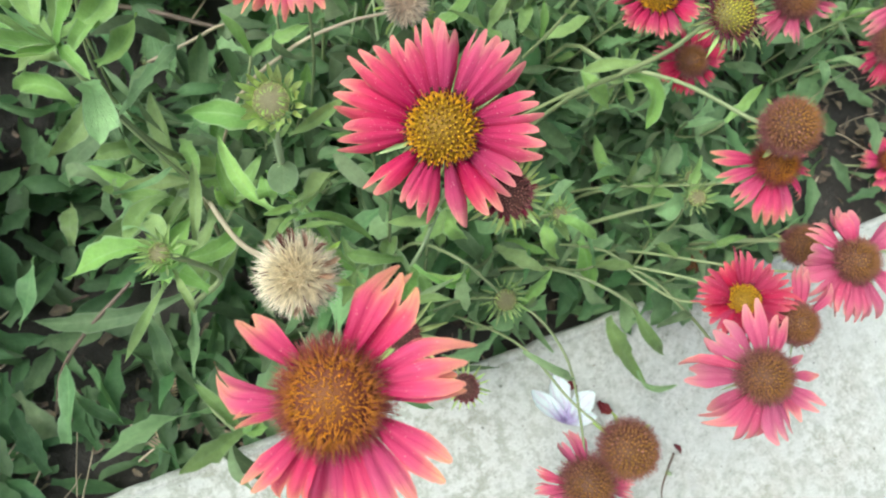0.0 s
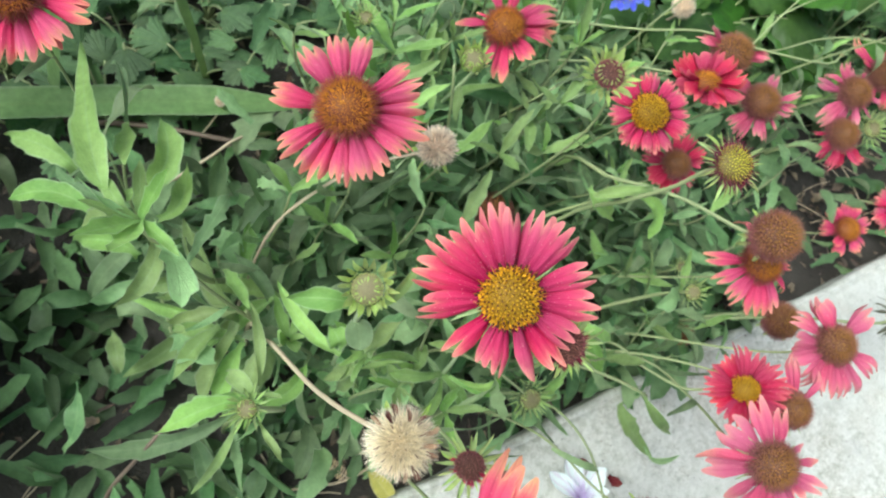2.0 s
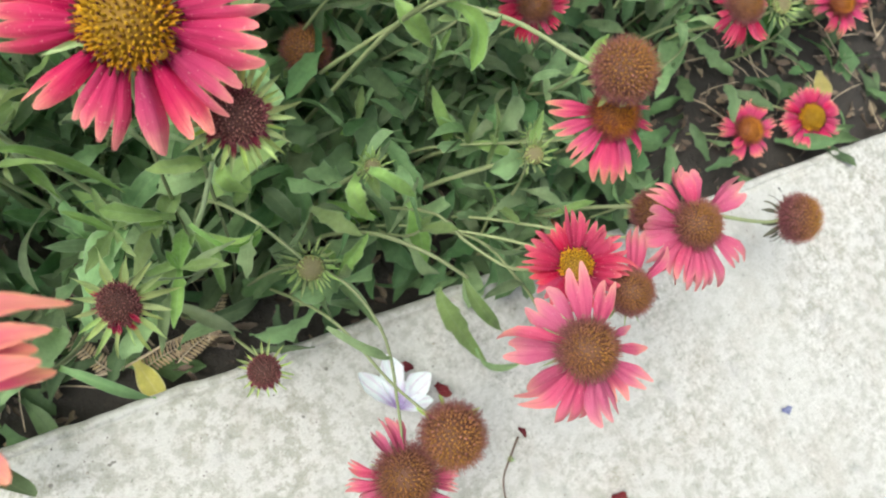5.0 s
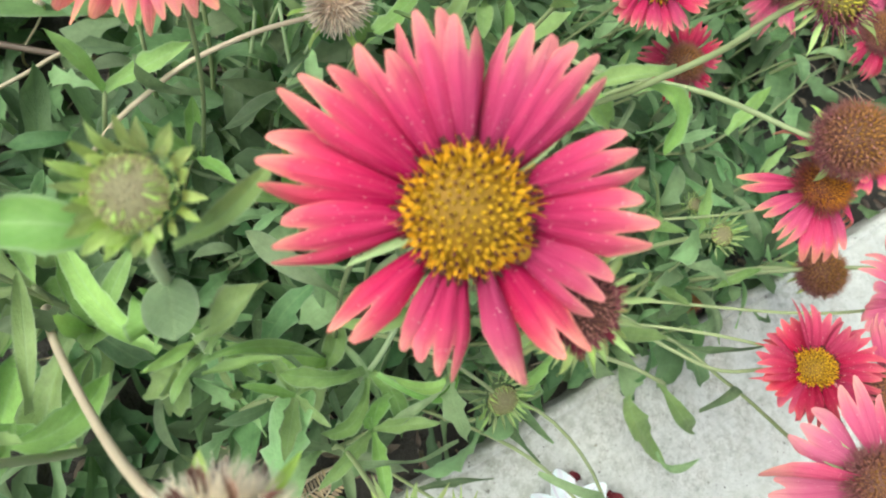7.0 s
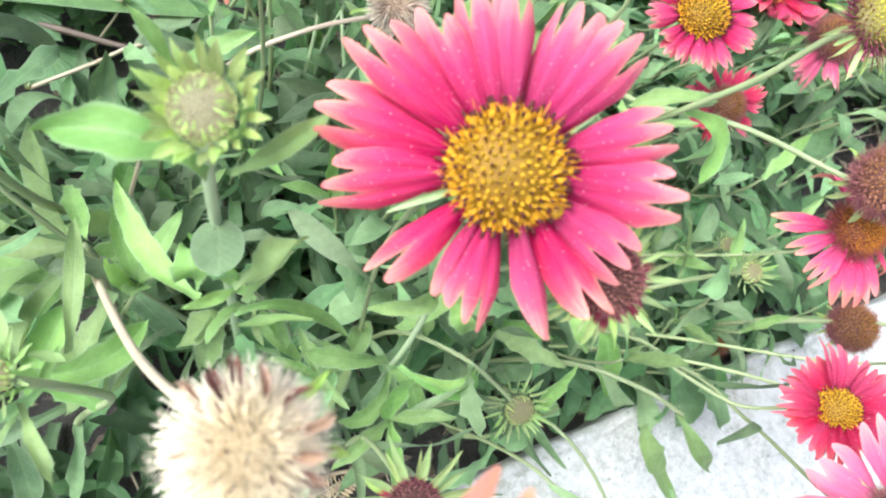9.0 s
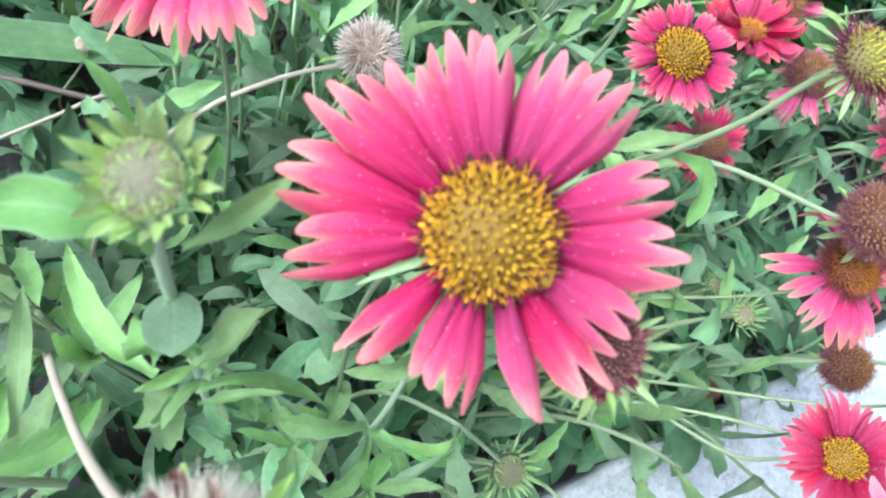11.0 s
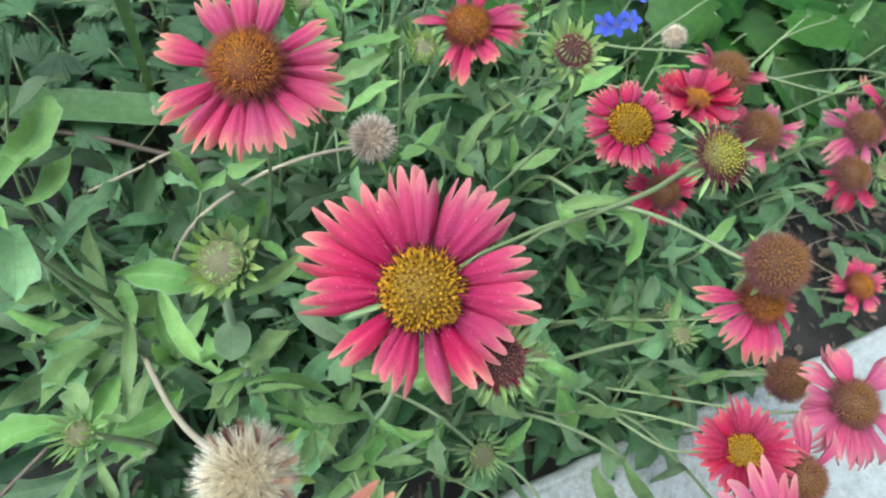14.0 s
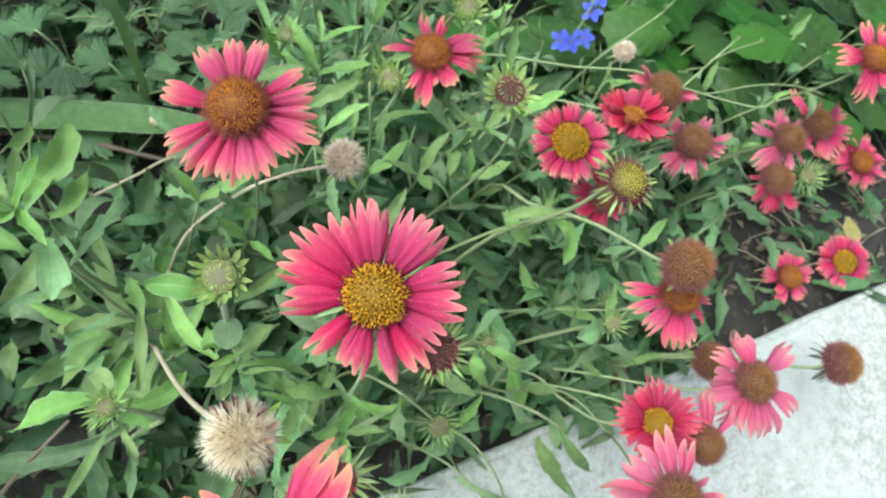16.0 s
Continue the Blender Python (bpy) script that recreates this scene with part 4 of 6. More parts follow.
flower(21, (-0.082, -0.088, 0.077), 0.0300, 0.0150, "spent", PETAL_OLD, "withered", "withered pink blanket flower drooping over the kerb",
       angles=[172, 190, 204, 112, 100, 128, -2, -14, 8, -30, 216, -60, -120], lift=-5, base=(-0.12, 0.045, SOIL_Z + 0.004), leaves=2, stem_r=0.0007,
       via=[(-0.076, -0.058, 0.085), (-0.070, -0.020, 0.088), (-0.081, 0.014, 0.086), (-0.10, 0.035, 0.05)])
flower(22, (0.166, 0.145, 0.117), 0.0310, 0.0136, "spent", PETAL_OLD, "aged", "ageing rose pink blanket flower with a brown disc", lift=-8, rays=[(52, 1.1, 1.0, 2), (125, 0.85, 1.0, 3), (145, 0.75, 0.8, 2), (10, 0.95, 0.7, 2), (-8, 0.95, 0.7, 2), (-25, 0.8, 0.6, 2), (-60, 0.8, 0.7, 2), (-85, 1.0, 0.8, 3), (-105, 0.9, 0.8, 2), (-125, 1.05, 1.0, 3), (-145, 1.0, 0.9, 3), (165, 0.7, 0.6, 1)])
flower(23, (0.103, 0.163, 0.143), 0.0290, 0.0100, "aged", PETAL_CRIMSON, "withered", "shrivelled crimson blanket flower with a dark disc", count=14, lift=32, wide_by=2.1, tilt=(-4, 24))
flower(24, (0.266, 0.130, 0.107), 0.0340, 0.0130, "spent", PETAL_OLD, "aged", "faded pink blanket flower with curled petals", lift=-6, rays=[(168, 1.1, 0.8, 2), (140, 0.8, 0.7, 2), (110, 0.8, 1.0, 3), (85, 0.7, 0.8, 2), (55, 0.9, 0.55, 1), (-120, 1.05, 1.3, 3), (-140, 1.1, 1.0, 3), (-95, 0.8, 0.8, 2), (-60, 0.7, 0.7, 2), (-20, 0.75, 0.7, 2)])
flower(25, (0.315, 0.138, 0.099), 0.0310, 0.0130, "spent", PETAL_RED, "aged", "crimson pink blanket flower crowded by its neighbours", lift=2, rays=[(118, 1.2, 0.9, 2), (40, 1.05, 1.0, 3), (20, 0.9, 0.8, 2), (-10, 1.1, 1.0, 3), (-28, 1.1, 1.1, 3), (-60, 1.05, 1.2, 3), (-85, 0.9, 0.9, 3), (85, 0.7, 0.7, 2), (150, 0.8, 0.8, 2), (-120, 0.8, 0.8, 2)])
flower(26, (0.248, 0.105, 0.092), 0.0270, 0.0130, "spent", PETAL_CRIMSON, "aged", "crimson blanket flower hanging low in the cluster", lift=-4, rays=[(-42, 1.1, 1.0, 3), (-62, 1.1, 1.0, 3), (-86, 1.15, 1.0, 3), (-108, 1.1, 1.0, 3), (-130, 1.05, 1.0, 3), (-152, 0.9, 0.8, 2), (175, 0.8, 0.7, 2), (130, 0.7, 0.7, 2), (60, 0.7, 0.7, 2), (10, 0.8, 0.7, 2)])
flower(27, (0.304, 0.148, 0.176), 0.0300, 0.0106, "aged", PETAL_RED, "aged", "coral blanket flower with notched petals above the vine leaves", lift=4, lean=(-0.02, 0.05), rays=[(95, 1.15, 0.9, 2), (70, 1.0, 1.0, 3), (45, 0.95, 0.9, 3), (5, 1.0, 1.0, 3), (-20, 1.0, 1.0, 3), (-50, 0.9, 0.9, 2), (-70, 1.05, 0.9, 3), (-90, 1.1, 0.9, 2), (-108, 1.1, 0.9, 3), (-128, 1.05, 0.8, 2), (-176, 1.0, 1.2, 3), (152, 1.05, 0.6, 1)])
flower(28, (0.418, 0.112, 0.037), 0.0290, 0.0115, "aged", PETAL_RED, "aged", "small coral blanket flower above bare soil", count=14, lift=2, lean=(-0.04, 0.03))
flower(29, (0.076, 0.125, 0.109), 0.0240, 0.0105, "spent", PETAL_CRIMSON, "aged", "deep red blanket flower half hidden under others", count=13, lift=0)
flower(30, (-0.024, 0.237, 0.153), 0.0315, 0.0126, "aged", PETAL_RED, "aged", "coral blanket flower with several petals missing", lift=0, lean=(0.0, 0.02), wide_by=1.05, rays=[(172, 1.05, 0.8, 1), (150, 0.7, 0.5, 1), (100, 1.0, 0.9, 2), (72, 1.0, 0.95, 2), (33, 1.05, 1.1, 3), (18, 1.1, 1.0, 3), (2, 1.05, 0.9, 2), (-14, 1.0, 0.7, 2), (-55, 0.9, 1.1, 3), (-80, 0.75, 0.7, 2), (-100, 1.2, 0.8, 2), (-122, 0.85, 0.9, 2)])
flower(31, (-0.278, 0.249, 0.248), 0.0320, 0.0120, "aged", PETAL_RED, "fresh", "coral pink blanket flower at the far side of the clump", count=18, lift=4, lean=(0.0, 0.02))

# ---- heads without petals ----
ball(41, (0.055, 0.047, 0.178), 0.0142, "bristly rust-brown seed head on a pale green stalk", "ball", lean=(-0.10, 0.08), via=[(0.043, 0.059, 0.170), (0.027, 0.094, 0.155), (0.009, 0.126, 0.130), (-0.004, 0.160, 0.095)], leaves=1)
ball(42, (-0.054, -0.079, 0.082), 0.0160, "round red-brown seed head leaning over the kerb", "ball", base=(-0.11, 0.05, SOIL_Z + 0.004), via=[(-0.07, -0.045, 0.070), (-0.09, 0.0, 0.07)], stem_r=0.0007)
flower(43, (0.032, -0.046, 0.146), 0.0300, 0.0105, "spent", PETAL_OLD, "aged", "spent brown flower head with a few pink petals still on it", rays=[(82, 1.05, 1.2, 3), (50, 0.9, 0.9, 2), (165, 0.8, 0.6, 1)], lift=10, base=(-0.05, 0.06, SOIL_Z + 0.004), leaves=0)
ball(44, (0.127, -0.005, 0.064), 0.0132, "dull brown seed head beside a faded flower", "ball", lean=(-0.05, 0.03))
ball(45, (0.082, 0.017, 0.006), 0.0105, "rusty seed head lying at the kerb edge", "ball", lean=(-0.03, 0.02))
ball(46, (0.222, -0.043, 0.077), 0.0152, "brown seed head with withered dark bracts over the kerb", "ball", tilt=(35, 0), base=(0.06, 0.04, SOIL_Z + 0.004), via=[(0.19, -0.035, 0.075), (0.13, -0.005, 0.07), (0.09, 0.02, 0.03)], rests=13, rest="dry")
flower(47, (0.143, 0.180, 0.139), 0.0270, 0.0140, "ball", PETAL_OLD, "withered", "rust-brown seed head with a few faded petals", rays=[(138, 1.1, 0.8, 1), (152, 0.95, 1.0, 2), (-4, 1.0, 1.1, 2), (-22, 0.9, 1.0, 2)], lift=20, wide_by=1.3, bracts=6, name="seed_head", group="seed heads", lean=(-0.03, 0.03))
ball(48, (-0.048, 0.148, 0.067), 0.0135, "orange-brown seed head down among the leaves", "ball", lean=(-0.01, 0.02))
ball(49, (0.189, 0.259, 0.079), 0.0108, "dry buff seed head on a thin stalk", "buff", lean=(-0.03, 0.03), stem_mat=STEM_DRY, rests=4)
ball(50, (-0.205, 0.029, 0.252), 0.0132, "fluffy cream dry seed head on a bare straw-coloured stem", "cream", base=(-0.235, 0.14, SOIL_Z + 0.004), stem_mat=STEM_DRY, rests=6, stem_r=0.0010, scraps=(50, 72, 95, 118, 140, 30, 15, 0, -14, -28, -55, -85),
     via=[(-0.2115, 0.041, 0.235), (-0.2205, 0.065, 0.195), (-0.228, 0.101, 0.150), (-0.232, 0.125, 0.10)])
ball(51, (-0.113, 0.162, 0.179), 0.0122, "fluffy buff dry seed head on a dry curved stem", "buff", base=(-0.235, 0.165, SOIL_Z + 0.004), stem_mat=STEM_DRY, rests=6, stem_r=0.0008,
     via=[(-0.120, 0.165, 0.170), (-0.142, 0.172, 0.158), (-0.170, 0.176, 0.138), (-0.204, 0.174, 0.095)])
ball(52, (-0.192, 0.311, 0.029), 0.0050, "tiny dry seed head on a thin twig", "buff", lean=(-0.02, 0.0), stem_mat=STEM_DRY, rests=3, stem_r=0.0006)
flower(53, (-0.1265, 0.0365, 0.243), 0.0140, 0.0072, "dark", PETAL_STUB, "none", "dark spent flower head with green bracts under an open flower", angles=[-140, -115, -95, -75, -55, -35, 20], name="seed_head", group="seed heads", bracts=30, tilt=(10, -14), leaves=2, lean=(0.01, 0.02))
flower(54, (-0.171, 0.008, 0.195), 0.0135, 0.0062, "dark", PETAL_CRIMSON, "none", "spent flower head with greenish bracts and shrivelled red petals", angles=[-60, -80, -96, -112, -30, 200, 160], name="seed_head", group="seed heads", bracts=20, tilt=(-8, -10), leaves=2, lean=(0.02, 0.03))
flower(55, (-0.128, -0.016, 0.075), 0.0130, 0.0072, "dark", PETAL_STUB, "none", "small brown spent head at the kerb edge", angles=[-130, -105, -85, -60, -40], name="seed_head", group="seed heads", bracts=18, leaves=2, base=(-0.13, 0.02, SOIL_Z + 0.004))
flower(56, (-0.010, 0.081, 0.247), 0.0150, 0.0092, "spiky", PETAL_STUB, "none", "green-yellow spiny flower head with maroon rim on a long stalk", angles=[20, -20, -70], name="seed_head", group="seed heads", bracts=24, leaves=0, tilt=(12, 0), stem_mat=STEM, stem_r=0.0010, hairs=140,
       base=(-0.07, 0.125, SOIL_Z + 0.004), via=[(-0.013, 0.086, 0.232), (-0.017, 0.089, 0.210), (-0.024, 0.098, 0.178), (-0.030, 0.116, 0.115)])

# ---- buds ----
bud_tip = bud(61, (-0.1965, 0.083, 0.261), 0.0117, 0.0057, "half-open green bud with curled yellow-green bracts on a hairy stem", hairs=260, leaves=0, broad=True, count=54, rises=(108, 82, 58), stem_mat=STEM_VELVET, base=(-0.185, 0.10, SOIL_Z + 0.004), via=[(-0.1968, 0.0815, 0.235), (-0.193, 0.087, 0.16)], tilt=(0, -10), stem_r=0.0012)
bud(62, (-0.094, 0.021, 0.096), 0.0142, 0.0062, "spiky light green bud among the leaves", leaves=2, count=54, rises=(84, 50, 14), tilt=(8, -16), stem_r=0.0008, base=(-0.135, 0.085, SOIL_Z + 0.004), via=[(-0.102, 0.032, 0.104), (-0.116, 0.050, 0.110), (-0.130, 0.072, 0.080)])
bud(63, (-0.039, 0.147, 0.237), 0.0142, 0.0066, "green bud with brown disc and spiky bracts", "dark", leaves=3, broad=True, count=51, rises=(100, 66, 34), stem_r=0.0008, lean=(-0.02, 0.02))
bud(64, (-0.069, 0.207, 0.178), 0.0135, 0.0062, "pale green bud above the foliage", leaves=4, broad=True, count=45, rises=(112, 92, 70), hairs=60, stem_mat=STEM_VELVET)
bud(65, (-0.019, 0.225, 0.207), 0.0140, 0.0062, "pale green closed bud on a tall stem", leaves=0, broad=True, count=45, rises=(108, 84, 60), base=(0.008, 0.305, SOIL_Z + 0.004), via=[(-0.014, 0.238, 0.190), (-0.002, 0.268, 0.12)])
bud(66, (0.034, 0.039, 0.113), 0.0125, 0.0050, "spiky light green bud near the kerb", leaves=2, lean=(-0.05, 0.03))
bud(71, (0.289, 0.102, 0.085), 0.0170, 0.0070, "pale green spiny head among faded flowers", count=54, rises=(96, 52, 16), leaves=1, lean=(-0.03, 0.03))
bud(67, (0.060, 0.060, 0.080), 0.0085, 0.0036, "small closed green bud", leaves=2, lean=(-0.04, 0.03))
bud_side = bud(68, (-0.249, 0.068, 0.195), 0.0120, 0.0040, "leafy green bud at a shoot tip", leaves=4, low=0.05)
bud(69, (-0.055, 0.053, 0.122), 0.0105, 0.0038, "small green bud in a tuft of leaves", leaves=5, low=0.05)
bud(70, (-0.115, 0.255, 0.17), 0.0110, 0.0040, "pale green bud at the back of the bed", leaves=4, low=0.1)

# ---- leafy shoots of the clump ----
SHOOT = "leafy grey-green shoot with narrow toothed leaves"
TALL = "tall leafy shoot with broad grey-green leaves and a pale young tip"
SHOOTS = []
SHOOTS.append(bud_tip)
SHOOTS.append(bud_side)


def grow(*args, **more):
    SHOOTS.append(shoot(*args, **more))


grow(101, (-0.19, 0.115, SOIL_Z), (-0.263, 0.159, 0.205), 9, 0.052, TALL, hairs=120, top=6)
grow(102, (-0.215, 0.13, SOIL_Z), (-0.218, 0.100, 0.140), 5, 0.045, TALL, hairs=80)
grow(108, (-0.175, 0.06, SOIL_Z), (-0.170, 0.058, 0.115), 6, 0.040, SHOOT)
grow(109, (-0.15, 0.04, SOIL_Z), (-0.150, 0.035, 0.110), 9, 0.042, SHOOT)
grow(110, (-0.19, 0.10, SOIL_Z), (-0.192, 0.078, 0.185), 3, 0.032, TALL, hairs=80, top=2)


for k_, (x_, y_, h_) in enumerate(((-0.09, 0.262, 0.150), (-0.06, 0.285, 0.165), (-0.035, 0.270, 0.150), (-0.085, 0.30, 0.16), (-0.01, 0.285, 0.15), (0.02, 0.265, 0.13), (-0.055, 0.245, 0.140), (0.055, 0.27, 0.12))):
    grow(170 + k_, (x_ + 0.01, y_ + 0.02, SOIL_Z), (x_, y_, h_), 8, 0.040, "upright sage green shoot with narrow leaves behind the flowers", share=0.2, top=3, rise=(35, 75), thin=0.7)


for k_ in range(26):
    rng = random.Random(6100 + k_)
    x, y = rng.uniform(-0.125, 0.035), rng.uniform(0.155, 0.275)
    if min(math.hypot(x - fx, y - fy) for fx, fy in ((-0.166, 0.171), (-0.024, 0.237), (0.037, 0.150))) < 0.036:
        continue
    grow(190 + k_, (x + rng.gauss(0, 0.01), y + 0.02, SOIL_Z), (x, y, rng.uniform(0.105, 0.150)), 6, 0.052, TALL, share=0.3, top=rng.choice((0, 2, 3)), rise=(20, 75), stem_mat=rng.choice((STEM, STEM_VELVET)), hairs=40)


def canopy(x, y):
    """Height of the foliage over the soil."""
    h = 0.125 + 0.055 * math.exp(-((x + 0.28) ** 2 + (y - 0.13) ** 2) / 0.018) + 0.03 * math.exp(-((x + 0.03) ** 2 + (y - 0.16) ** 2) / 0.01)
    h -= 0.075 * min(1.0, max(0.0, (x - 0.04) / 0.2))
    h += 0.075 * math.exp(-((x + 0.04) ** 2 + (y - 0.21) ** 2) / 0.010)
    h -= 0.05 * min(1.0, max(0.0, (y - 0.28) / 0.1))
    h *= min(1.0, 0.35 + y / 0.12)
    if x < -0.14 and y < 0.05:
        h *= 0.5
    if x < -0.2 and y < 0.10:
        h *= 0.55
    if x > 0.0 and y > 0.09:
        h = min(h, 0.095)
    if -0.24 < x < -0.10 and 0.13 < y < 0.21:
        h = min(h, 0.115)
    if -0.27 < x < -0.13 and y < 0.13:
        h = min(h, 0.09)
    return h


def thick(x, y):
    """How densely the clump covers the soil, 0 to 1."""
    d = 1.0
    if x > 0.12:
        d = max(0.10, 1.0 - (x - 0.12) / 0.15)
        if y > 0.16:
            d = max(d, 0.45)
    if y < 0.055 and x < -0.11:
        d = 0.0
    if x < -0.29:
        d *= 0.5
    if x < -0.19 and y < 0.15:
        d *= 0.55
    if x < -0.23 and y < 0.12:
        d *= 0.42
    if x < -0.26 and y < 0.15:
        d *= 0.25
    if x < -0.20 and 0.07 < y < 0.22:
        d *= 0.35
    if -0.16 < x < 0.03 and y < 0.095:
        d *= 0.45
    if -0.40 < x < -0.28 and 0.10 < y < 0.24:
        d *= 0.10
    if x > 0.19 and y < 0.10:
        d = 0.0
    if y > 0.36:
        d *= 0.25
    if 0.215 < y < 0.27 and -0.30 < x < -0.07:
        d *= 0.8
    if y > 0.25 and x < -0.05:
        d *= 0.12
    return d


OPEN = ((0.037, 0.150, 0.159), (-0.024, 0.237, 0.153), (0.103, 0.163, 0.143), (0.166, 0.145, 0.117), (-0.048, 0.148, 0.09), (0.266, 0.130, 0.107), (0.143, 0.180, 0.139), (-0.094, 0.021, 0.11), (-0.055, 0.053, 0.13))
seed = 200
for gx in range(27):
    for gy in range(12):
        rng = random.Random(7700 + gx * 31 + gy)
        x, y = -0.50 + gx * 0.0365 + rng.uniform(-0.014, 0.014), 0.024 + gy * 0.0375 + rng.uniform(-0.012, 0.014)
        if rng.random() > thick(x, y):
            continue
        seed += 1
        h = canopy(x, y) * rng.uniform(0.6, 1.1)
        tip = [x + rng.gauss(0, 0.026), max(0.005, y + rng.gauss(-0.008, 0.024)), SOIL_Z + 0.02 + h]
        for fx, fy, fz in OPEN:
            if math.hypot(tip[0] - fx, tip[1] - fy) < 0.055:
                tip[2] = max(0.0, min(tip[2], fz - 0.045))
        grow(seed, (x, y, SOIL_Z), tip, rng.randrange(6, 10), rng.uniform(0.038, 0.058) * (1.3 if x < -0.22 else 1.0), SHOOT if h < 0.13 else TALL, share=0.4, top=rng.choice((0, 1, 2, 3)), rise=(0, 65) if x < -0.24 else (-10, 70), thin=0.85 if x < -0.24 else 1.0)


# Bed carried on past the left edge, out of view, to shade the clump.
for k_ in range(26):
    rng = random.Random(8800 + k_)
    x, y = rng.uniform(-0.74, -0.455), rng.uniform(0.03, 0.40)
    grow(2000 + k_, (x, y, SOIL_Z), (x + rng.gauss(-0.01, 0.02), y + rng.gauss(0, 0.025), rng.uniform(0.11, 0.23)), rng.randrange(9, 13), 0.062, TALL, share=0.4, top=3, rise=(0, 60))


# More unseen shoots, added only to cut light on the lower left.
for k_ in range(22):
    rng = random.Random(9300 + k_)
    x, y = rng.uniform(-0.66, -0.44), rng.uniform(0.02, 0.17)
    grow(2100 + k_, (x, y, SOIL_Z), (x + rng.gauss(0, 0.02), y + rng.gauss(0, 0.02), rng.uniform(0.13, 0.23)), 10, 0.062, TALL, share=0.4, top=3, rise=(0, 60))


def low_foliage():
    """The lower leaves that close the clump down to the soil, coloured as if shaded."""
    r = random.Random(5)
    shapes = [blade(r, r.uniform(0.100, 0.160), r.choice((0, 2, 3)), 0.5, r.uniform(-0.4, 1.2), 0.35, r.uniform(-1.0, 1.0), 0.02, 9, 0.4, 0.55) for _ in range(8)]
    s = Soup()
    made = 0
    while made < 3300:
        x, y = r.uniform(-0.55, 0.8), r.uniform(0.012, 0.5)
        if r.random() > max(thick(x, y) ** 1.2, (0.20 if x < -0.24 and 0.07 < y < 0.22 else 0.5 if y > 0.06 else 0.25) if x < -0.19 and y < 0.27 else 0.07 if x > 0.19 else 0.0):
            continue
        made += 1
        v, f, uv = r.choice(shapes)
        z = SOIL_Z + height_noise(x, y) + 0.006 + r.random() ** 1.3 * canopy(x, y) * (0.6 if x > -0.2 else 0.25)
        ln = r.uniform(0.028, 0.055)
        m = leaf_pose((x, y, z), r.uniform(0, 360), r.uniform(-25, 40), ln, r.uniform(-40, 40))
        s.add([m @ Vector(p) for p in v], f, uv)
    tagged(new("low_foliage", s.mesh("low_foliage", LEAF_SHADED)), "dense lower leaves of the flower clump, coloured darker for shade", "foliage", kind="stuff")


low_foliage()


# ---- single leaves that stand out, each on a shoot ----
def lay(on, a, b, c, wide, style="near"):
    """A leaf that starts at a, passes b and ends at c, wide across, turned to the light; it belongs to a shoot or to the one rooted nearest."""
    a, b, c = Vector(a), Vector(b), Vector(c)
    rng = random.Random(round(a.x * 7919 + c.y * 6997 + b.z * 5003, 3))
    wide = min(wide, max(0.0095, 0.27 * (c - a).length)) if style != "broad" else wide
    thing = on or min(SHOOTS, key=lambda o: (o.location.xy - a.xy).length)
    ctrl = b * 2 - (a + c) * 0.5
    nu, cols = 36, (-1.0, -0.6, -0.2, 0.2, 0.6, 1.0)
    peak = rng.uniform(0.5, 0.64) if style != "broad" else 0.5
    teeth = rng.choice((2, 3, 3, 4)) if style in ("near", "deep") and wide > 0.006 else 0
    roll0, turn, ph = rng.uniform(-0.40, 0.40), rng.uniform(-0.65, 0.65), rng.uniform(0, 6)
    fold = rng.uniform(0.25, 0.75)
    jag = [rng.uniform(0.5, 1.3) for _ in range(8)]
    toward = TO_EYE * 0.6 + Vector((0, 0, 0.4))
    verts, uvs = [], []
    for i in range(nu):
        s = i / (nu - 1)
        p = a * (1 - s) ** 2 + ctrl * 2 * s * (1 - s) + c * s * s
        d = ((ctrl - a) * (1 - s) + (c - ctrl) * s).normalized()
        side = d.cross(toward).normalized() * -1
        up = side.cross(d).normalized() * -1
        up = up if up.dot(toward) > 0 else -up
        w = wide / 2 * (s / peak) ** (0.9 * peak / (1 - peak)) * ((1 - s) / (1 - peak)) ** 1.0
        w = max(w, wide * 0.20 * (1 - s))
        tw = roll0 + turn * s
        for q in cols:
            ww = w
            if teeth and abs(q) > 0.9 and 0.3 < s < 0.92:
                ph_t = (s * teeth * 1.3 + (0.4 if q > 0 else 0)) % 1.0
                ww *= 1 + 0.32 * jag[int(s * teeth) % 8] * (ph_t ** 1.5 if ph_t < 0.82 else 0.74 * (1 - ph_t) / 0.18) - 0.08
            y, z = q * ww, abs(q) ** 1.4 * ww * fold + 0.17 * wide * math.sin(9 * s + ph + (2.2 if q > 0 else 0)) * abs(q)
            verts.append(p + side * (y * math.cos(tw) - z * math.sin(tw)) + up * (y * math.sin(tw) + z * math.cos(tw)) - thing.location)
            uvs.append((s, q / 2 + 0.5))
    faces = grid_faces(nu, len(cols))
    for _ in range(150 if style != "broad" else 0):
        i, edge = rng.randrange(1, nu - 2), rng.choice((0, len(cols) - 1))
        v0, v1 = verts[i * 6 + edge], verts[(i + 1) * 6 + edge]
        p = v0.lerp(v1, rng.random())
        o = (p - verts[i * 6 + (2 if edge else 3)]).normalized() + Vector((rng.gauss(0, 0.4), rng.gauss(0, 0.4), rng.gauss(0, 0.6)))
        e = (v1 - v0).normalized() * 0.00006
        k = len(verts)
        verts += [p - e, p + e, p + o * rng.uniform(0.0005, 0.0012)]
        uvs += [(0.5, 0.96)] * 3
        faces.append((k, k + 1, k + 2))
